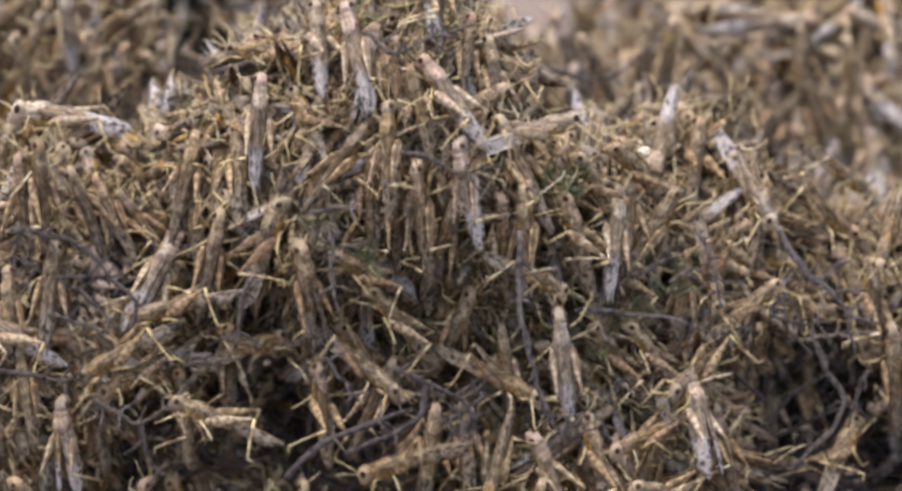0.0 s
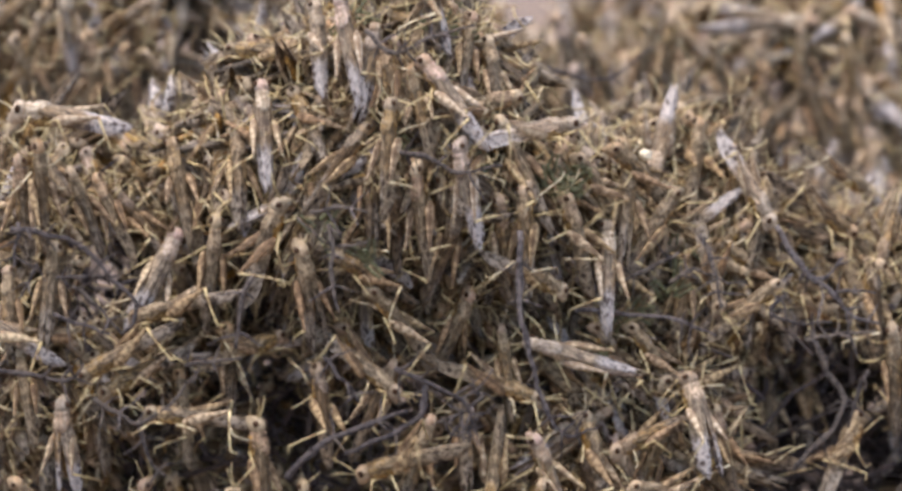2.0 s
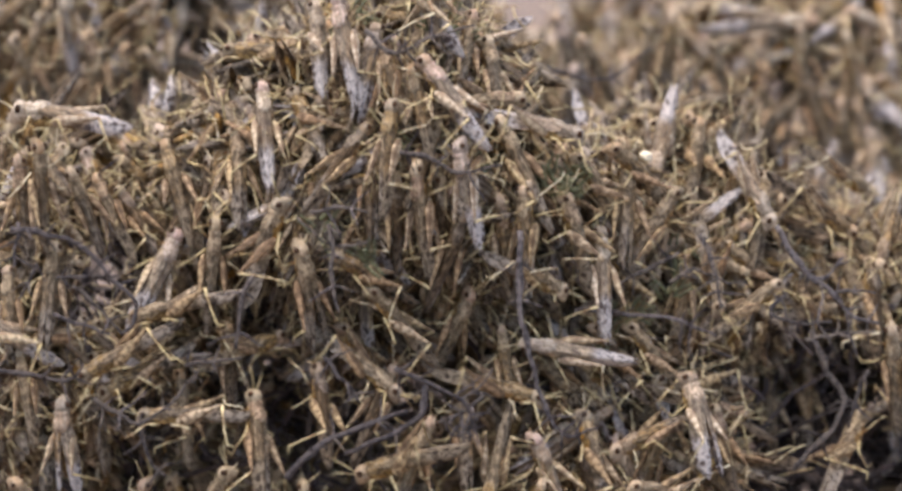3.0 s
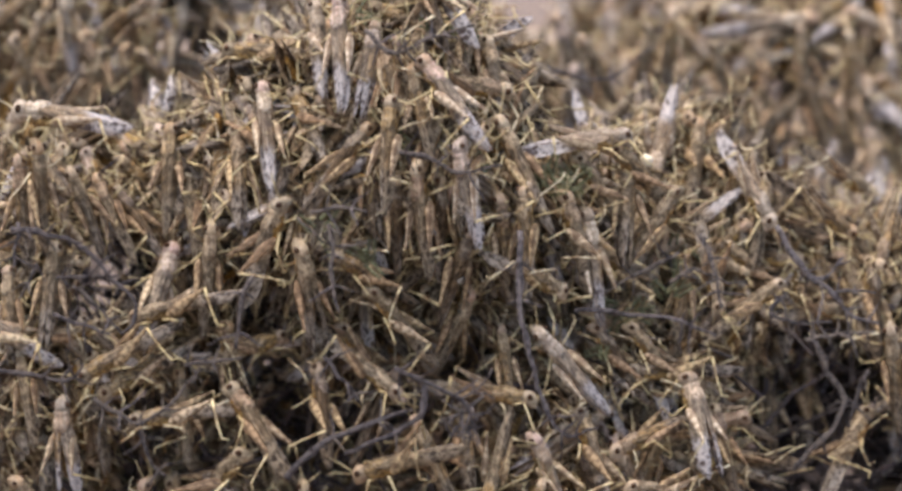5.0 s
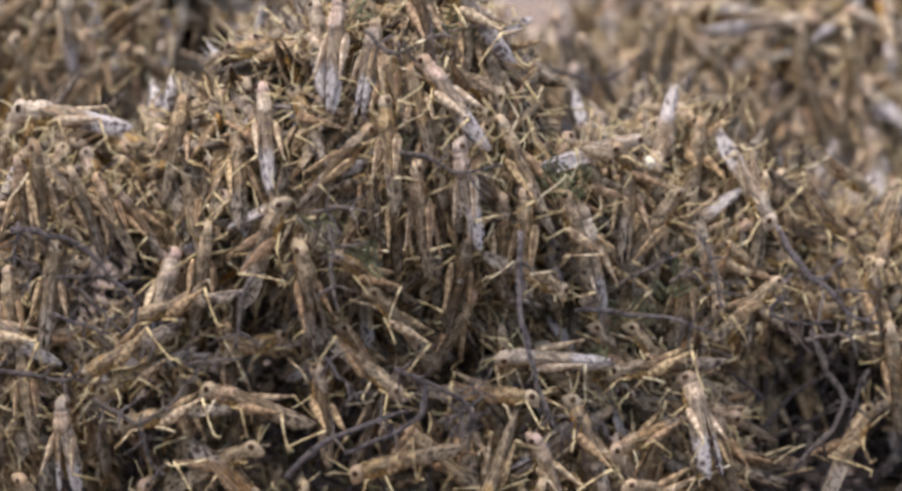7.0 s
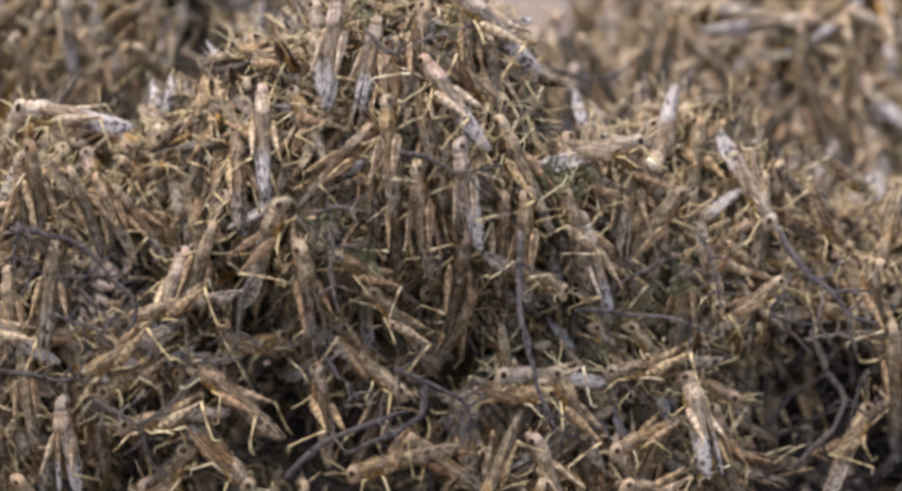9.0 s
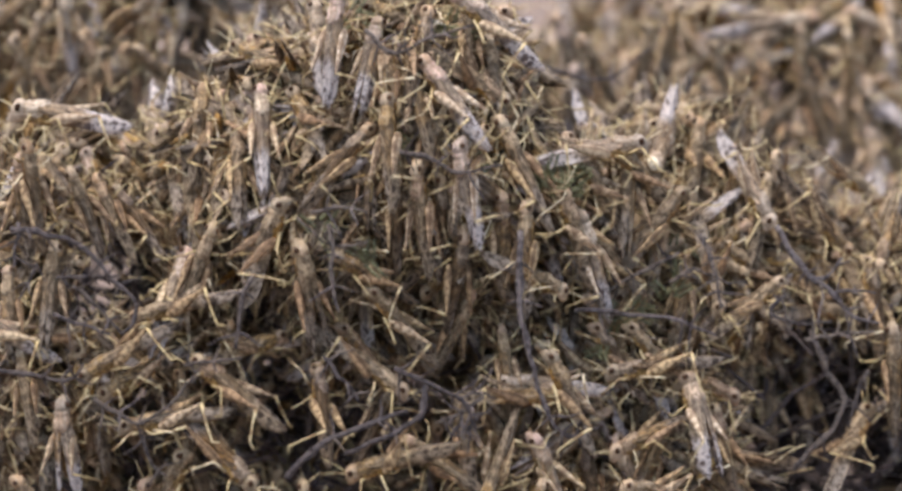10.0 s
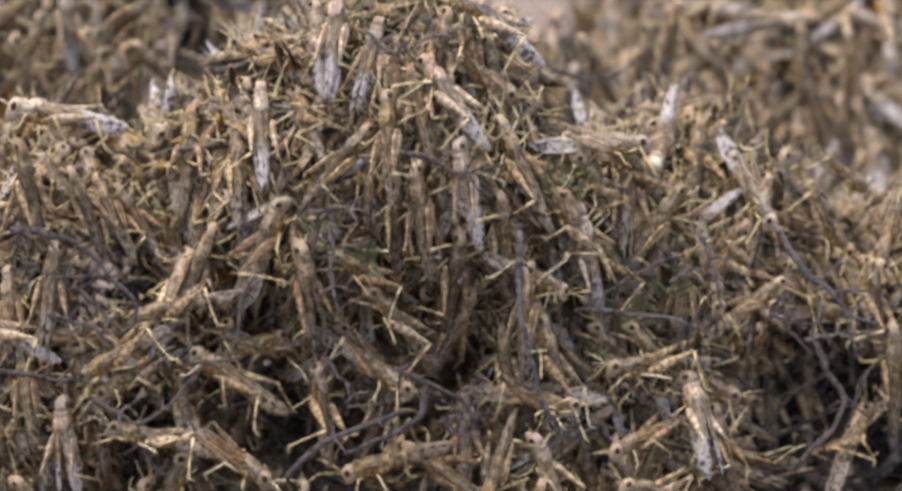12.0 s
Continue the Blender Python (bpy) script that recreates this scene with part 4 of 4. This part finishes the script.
crawler("tan", 1, 1.00, "tan locust crawling across the crowded bush", [(0, pose(-0.0939, 0.0383, 0.1568, -23, -86, 172)), (1.5, pose(-0.0958, 0.0457, 0.1877, -23, -86, 173)), (3, pose(-0.0980, 0.0573, 0.2106, 27, -59, 103)), (5, pose(-0.1007, 0.0564, 0.2178, 4, -45, 140)), (6, pose(-0.1056, 0.0595, 0.2248, -15, -21, 175)), (7.2, pose(-0.1049, 0.0625, 0.2257, -10, -15, 165)), (9, pose(-0.1140, 0.0630, 0.2310, -5, -34, 157)), (12, pose(-0.1136, 0.0702, 0.2381, -6, -27, 158))])
crawler("grey", 1, 1.00, "grey-winged locust shifting among the others", [(0, pose(-0.0935, 0.0465, 0.1560, 3, 39, -26)), (6, pose(-0.0999, 0.0498, 0.1724, 2, 36, -26)), (9, pose(-0.1156, 0.0544, 0.1978, 0, 39, -29)), (12, pose(-0.1093, 0.0524, 0.1988, 2, 28, -26))])
crawler("tan", 2, 1.00, "tan locust crawling across the crowded bush", [(0, pose(-0.1101, 0.0450, 0.1347, 9, -37, -7)), (3, pose(-0.1218, 0.0584, 0.1722, 17, -65, -13)), (5, pose(-0.1179, 0.0608, 0.1854, 11, -48, -22)), (6, pose(-0.1153, 0.0616, 0.1940, 9, -34, -18)), (7.2, pose(-0.1170, 0.0607, 0.1936, 8, -28, -19)), (9, pose(-0.1439, 0.0673, 0.1820, 15, -62, -13)), (12, pose(-0.1425, 0.0664, 0.1762, 24, -72, -9))])
crawler("tan", 0, 1.00, "tan locust crawling across the crowded bush", [(0, pose(-0.1213, 0.0832, 0.2983, 95, -78, 2)), (3, pose(-0.1212, 0.0835, 0.2943, 104, -85, -5)), (6, pose(-0.1252, 0.0844, 0.2912, 113, -85, -13)), (9, pose(-0.1277, 0.0844, 0.2925, 104, -72, -11)), (12, pose(-0.1288, 0.0843, 0.2918, 102, -69, -11))])
crawler("pale", 1, 1.00, "pale spotted-winged locust crawling over its neighbours", [(0, pose(-0.1496, 0.0965, 0.2879, 65, -53, 45)), (3, pose(-0.1488, 0.0966, 0.2873, 66, -56, 45)), (6, pose(-0.1485, 0.0930, 0.2771, 51, -59, 63)), (9, pose(-0.1424, 0.0912, 0.2777, 53, -58, 60)), (12, pose(-0.1405, 0.0903, 0.2774, 54, -58, 58))])
crawler("pale", 0, 1.00, "pale spotted-winged locust crawling over its neighbours", [(0, pose(0.0569, 0.0722, 0.2485, -61, -83, 155)), (0.8, pose(0.0557, 0.0693, 0.2440, -76, -52, -177)), (1.6, pose(0.0599, 0.0706, 0.2470, -70, -23, -173)), (3, pose(0.0574, 0.0747, 0.2499, -66, -9, 178)), (5, pose(0.0576, 0.0693, 0.2452, -77, -50, -175)), (6, pose(0.0472, 0.0711, 0.2475, -69, -14, -171)), (9, pose(0.0454, 0.0804, 0.2336, -7, -5, -168)), (12, pose(0.0452, 0.0810, 0.2250, -7, -7, -167))])
crawler("pale", 0, 1.00, "pale spotted-winged locust crawling over its neighbours", [(0, pose(0.0842, 0.1013, 0.3070, 28, -65, 79)), (3, pose(0.0774, 0.0913, 0.2879, 10, -66, 99)), (6, pose(0.0709, 0.0902, 0.3004, -69, -80, -177)), (9, pose(0.0719, 0.0903, 0.2966, -66, -73, -178)), (12, pose(0.0692, 0.0900, 0.3008, -72, -77, -174))])
crawler("tan", 0, 1.00, "tan locust crawling across the crowded bush", [(0, pose(0.0739, 0.0619, 0.1973, 36, -62, 119)), (5, pose(0.0716, 0.0623, 0.2007, 30, -60, 125)), (6, pose(0.0709, 0.0625, 0.2024, 28, -59, 128)), (9, pose(0.0620, 0.0620, 0.2229, -24, -65, -179)), (12, pose(0.0511, 0.0713, 0.2469, -24, -73, -180))])
crawler("tan", 0, 1.00, "tan locust crawling across the crowded bush", [(0, pose(0.0377, 0.0740, 0.3137, -133, -89, -170)), (9, pose(0.0378, 0.0738, 0.3107, -170, -90, -133)), (12, pose(0.0379, 0.0696, 0.2730, 39, -87, 18))])
crawler("grey", 0, 1.00, "grey-winged locust shifting among the others", [(0, pose(-0.0029, 0.0684, 0.3125, 128, -70, -25)), (3, pose(0.0003, 0.0695, 0.3040, 134, -67, -32)), (6, pose(0.0052, 0.0719, 0.2931, 151, -70, -45)), (12, pose(0.0021, 0.0714, 0.2918, 177, -71, -66))])
crawler("tan", 2, 1.00, "tan locust crawling across the crowded bush", [(0, pose(-0.0104, 0.0568, 0.2036, 19, -56, 78)), (3, pose(-0.0177, 0.0518, 0.1993, 40, -53, 54)), (6, pose(-0.0067, 0.0514, 0.2006, -49, -38, 151)), (12, pose(-0.0055, 0.0467, 0.1946, -53, -28, 156))])
crawler("grey", 0, 1.00, "grey-winged locust shifting among the others", [(0, pose(-0.0372, 0.0704, 0.2268, 19, -47, 54)), (3, pose(-0.0364, 0.0693, 0.2240, 15, -46, 58)), (5, pose(-0.0370, 0.0878, 0.2168, 31, -45, 57)), (12, pose(-0.0346, 0.0863, 0.2142, 33, -45, 55))])
crawler("tan", 0, 1.00, "tan locust crawling across the crowded bush", [(0, pose(-0.0432, 0.0717, 0.2408, 4, 33, -24)), (6, pose(-0.0428, 0.0719, 0.2404, 3, 32, -25)), (12, pose(-0.0381, 0.0727, 0.2406, 6, 29, -21))])
crawler("tan", 2, 1.00, "tan locust sitting upright beside a dark gap", [(0, pose(0.2035, 0.1128, 0.1857, -33, -43, 55)), (6, pose(0.2080, 0.1107, 0.1909, -23, -49, 46)), (12, pose(0.2088, 0.1143, 0.1916, -35, -43, 57))])
crawler("grey", 0, 1.00, "grey-winged locust shifting among the others", [(0, pose(0.1950, 0.1465, 0.3066, 26, 36, 11)), (6, pose(0.1943, 0.1463, 0.3066, 26, 36, 11)), (9, pose(0.1943, 0.1440, 0.3026, 24, 49, 7)), (12, pose(0.1951, 0.1440, 0.3009, 25, 49, 9))])
crawler("tan", 2, 1.00, "tan locust with bent legs lying over a twig", [(0, pose(-0.0249, 0.0359, 0.2005, -20, 19, 170)), (6, pose(-0.0281, 0.0364, 0.2000, -20, 17, 170)), (12, pose(-0.0329, 0.0375, 0.2005, -20, 19, 170))])
crawler("tan", 0, 1.00, "tan locust crawling across the crowded bush", [(0, pose(-0.2078, 0.0849, 0.3348, -115, -85, -124)), (6, pose(-0.2087, 0.0857, 0.3338, -127, -82, -111)), (12, pose(-0.2150, 0.0897, 0.3334, -70, -79, -167))])

# ---- locusts all over the crowns ----
COARSE = {0: [], 1: []}
for level in COARSE:
    for i, (splay, knee, shin) in enumerate([(0.0, 0.9, 0.1), (0.12, 0.45, 0.5), (0.04, 1.5, 0.25)]):
        v, f, uv, kind = [], [], [], []
        for name, shape, owner in locust_shapes(level, splay, knee, shin, 0.9, random.Random(40 + i)):
            base = len(v)
            v += shape.v
            uv += shape.uv
            f += [tuple(base + k for k in face) for face in shape.f]
            kind += [name] * len(shape.f)
        COARSE[level].append((np.array(v), f, np.array(uv, dtype=np.float32), kind))


def swarm(name, label, poses, rng, level=1, shares=(5, 2, 3), sizes=(0.82, 1.02)):
    """Many small locusts in one mesh."""
    slots = [HEAD, HEAD_PALE, SHELL, SHELL_GREY, THIGH_PALE, SHELL_PALE, BELLY, WING, WING_PALE, WING_DARK, THIGH, STRAW, EYE_DARK]
    vs, fs, uvs, mats, base = [], [], [], [], 0
    for m in poses:
        v, f, uv, kind = COARSE[level][rng.randrange(3)]
        look_name = rng.choices(("tan", "pale", "grey"), shares)[0]
        a = np.array(m)
        vs.append(v @ a[:3, :3].T * rng.uniform(*sizes) + a[:3, 3])
        fs += [tuple(base + k for k in face) for face in f]
        uvs.append(uv)
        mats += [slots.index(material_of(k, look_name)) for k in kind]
        base += len(v)
    me = bpy.data.meshes.new(name)
    me.from_pydata(np.concatenate(vs).tolist(), [], fs)
    for s in slots:
        me.materials.append(s)
    me.polygons.foreach_set("material_index", mats)
    me.polygons.foreach_set("use_smooth", [True] * len(fs))
    index = np.zeros(len(me.loops), dtype=np.int32)
    me.loops.foreach_get("vertex_index", index)
    me.uv_layers.new(name="UVMap").data.foreach_set("uv", np.concatenate(uvs)[index].ravel())
    return tagged(new(name, me), label, "locust swarm", kind="stuff")


rng = random.Random(5)
# points along the bodies of the locusts placed one by one
PLACES = [ob.matrix_basis for ob in RESTING] + [m for thing, rows in CRAWLERS for t, m in rows]
BODIES = np.array([m @ Vector((a, 0, 0)) for m in PLACES for a in (0.02, 0.005, -0.012, -0.03)])


def settled(rng, name, low, high, *rest, clear=0.0):
    """A clinging pose that keeps out of the hollows and, with clear, from in front of the locusts placed one by one."""
    for k in range(14):
        m = clinging(rng, name, rng.uniform(low, high), *rest)
        p = m.translation
        near = np.hypot(BODIES[:, 0] - p.x, BODIES[:, 2] - p.z + 0.21 * (BODIES[:, 1] - p.y)) < clear
        open_side = not np.any(near & (BODIES[:, 1] > p.y - 0.006))
        head = m @ Vector((0.018, 0, 0))
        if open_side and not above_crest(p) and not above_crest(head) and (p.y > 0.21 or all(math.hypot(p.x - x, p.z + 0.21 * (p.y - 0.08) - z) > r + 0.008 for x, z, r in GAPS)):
            return m
    return None


CREW = []
for name, count, u0, u1, spread in [("main", 84, 0.0, 0.44, 1.4), ("shoulder", 22, 0.0, 0.5, 1.3), ("skirt", 20, 0.0, 0.4, 1.2), ("right", 50, 0.0, 0.34, 1.3), ("right_edge", 16, 0.0, 0.25, 1.4), ("left", 16, 0.0, 0.4, 1.2), ("back_right", 34, 0.0, 0.4, 1.2), ("back_middle", 14, 0.0, 0.35, 1.2)]:
    for k in range(count):
        m = settled(rng, name, 0.004, 0.03, u0, u1, spread, clear=0.012)
        if m is None:
            continue
        e = m.to_euler()
        # pale coats favoured high up, in place of the stronger light on the tops
        CREW.append(locust(rng.choices(("tan", "pale", "grey"), (6, 8 if m.translation.z > 0.37 else 1.2, 1 if m.translation.z > 0.37 else 2))[0], rng.randrange(6), *m.translation, *(math.degrees(t) for t in e), rng.uniform(0.8, 1.0)))
inner = []
for name, count, u1 in [("main", 480, 0.5), ("shoulder", 170, 0.5), ("skirt", 100, 0.45), ("right", 170, 0.3), ("right_edge", 70, 0.25)]:
    inner += [m for m in (settled(rng, name, 0.0, 0.024, 0.0, u1, 1.4, 1.1, clear=0.008) for k in range(count)) if m]
for name, count, u1 in [("main", 540, 0.95), ("shoulder", 230, 0.95), ("skirt", 230, 0.95), ("low", 200, 0.95), ("right", 330, 0.95), ("right_edge", 150, 0.95)]:
    for k in range(count):
        low = rng.random() ** 0.8
        inner.append(settled(rng, name, 0.02 + 0.035 * low, 0.06 + 0.035 * low, low * u1 * 0.96, low * u1 * 0.96 + 0.04, 1.7, 1.0))
inner = [m for m in inner if m]
swarm("locust_mass", "dense shaded mass of tan locusts deep inside the bushes", inner, rng)
# unseen near bush first, added to shade the lower face of the swarm
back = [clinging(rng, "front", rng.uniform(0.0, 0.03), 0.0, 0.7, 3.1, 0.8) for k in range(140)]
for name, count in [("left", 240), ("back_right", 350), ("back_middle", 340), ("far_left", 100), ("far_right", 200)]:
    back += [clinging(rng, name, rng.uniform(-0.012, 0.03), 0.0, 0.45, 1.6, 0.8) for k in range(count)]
# shares lean to pale coats, brightness by colour for the lit bushes behind
swarm("distant_locusts", "tan locusts thickly covering bushes farther back and an unseen near one", back, rng, 0, (5, 6, 2), (0.92, 1.12))


# ---- what moves ----
def stride(thing, rows, seed):
    """A locust that crawls along rows, its legs stepping while it goes and feeling about while it rests."""
    walk(thing, rows)
    r = random.Random(seed)
    steps = [0.4 * k for k in range(31)]
    for leg in [c for c in thing.children if c.name.split(".")[0] in ("foreleg", "middle_leg", "thigh")]:
        hip = Vector(leg.data.vertices[0].co)
        beat, wide = r.uniform(0, 6.28), 5 if leg.name.startswith("thigh") else 13
        path = []
        for t in steps:
            i = max(k for k in range(len(rows)) if rows[k][0] <= t + 1e-6)
            a, b = rows[i], rows[min(i + 1, len(rows) - 1)]
            pace = (b[1].translation - a[1].translation).length / max(0.1, b[0] - a[0])
            swing = wide * (0.3 + min(1.0, pace * 60)) * math.sin(beat + t * 5.5)
            path.append((t, Matrix.Translation(hip) @ pose(0, 0, 0, swing * 0.4, swing, swing * 0.5) @ Matrix.Translation(-hip)))
        walk(leg, path)


def fidget(thing, seed, lively=1.0):
    """A locust that shifts its weight, turns a little and creeps a few millimetres."""
    r = random.Random(seed)
    m = thing.matrix_basis
    m = Matrix.LocRotScale(m.translation, m.to_quaternion(), None)
    rows, t, go, turn, lift = [(0, m)], 0.0, 0.0, 0.0, 0.0
    creep = r.choice((0, 0.001, 0.003, 0.007))
    while t < 10.5:
        t += r.uniform(0.5, 1.6)
        go += r.uniform(-0.4, 1) * creep * lively
        turn = 0.7 * turn + r.gauss(0, 8 * lively)
        lift = 0.6 * lift + r.gauss(0, 5 * lively)
        rows.append((t, m @ Matrix.Translation((go, 0, 0)) @ pose(0, 0, 0, lift, lift * 0.6, turn)))
    rows.append((12, rows[-1][1]))
    walk(thing, rows)


def pale_lump(x, y, z):
    """A small whitish lump, knobbly and off-round."""
    bm = bmesh.new()
    bmesh.ops.create_icosphere(bm, subdivisions=3, radius=0.0036)
    for v in bm.verts:
        v.co *= 1 + 0.28 * noise.noise(v.co * 420)
        v.co.z *= 0.8
    me = bpy.data.meshes.new("pale_lump")
    bm.to_mesh(me)
    bm.free()
    me.materials.append(PALE_CRUST)
    me.polygons.foreach_set("use_smooth", [True] * len(me.polygons))
    ob = tagged(new("pale_lump", me), "small whitish lump lodged among the locusts", "debris")
    ob.matrix_basis = pose(x, y, z)
    return ob


def motions():
    for k, (thing, rows) in enumerate(CRAWLERS):
        stride(thing, rows, k + 1)
    walk(pale_lump(0.0998, 0.1198, 0.3437), [(0, pose(0.0998, 0.1198, 0.3437, 0, 0, 0)), (3, pose(0.1007, 0.1198, 0.3414, 10, 14, 0)), (6, pose(0.1015, 0.1198, 0.3386, 20, 28, 0)), (9, pose(0.1037, 0.1198, 0.3376, 30, 42, 0)), (12, pose(0.1055, 0.1198, 0.3374, 40, 56, 0))])
    for k, ob in enumerate(CREW):
        if k % 5 < 4:
            fidget(ob, 100 + k)
    for k, ob in enumerate(RESTING):
        if k % 3 == 1:
            fidget(ob, 400 + k, 0.3)


motions()
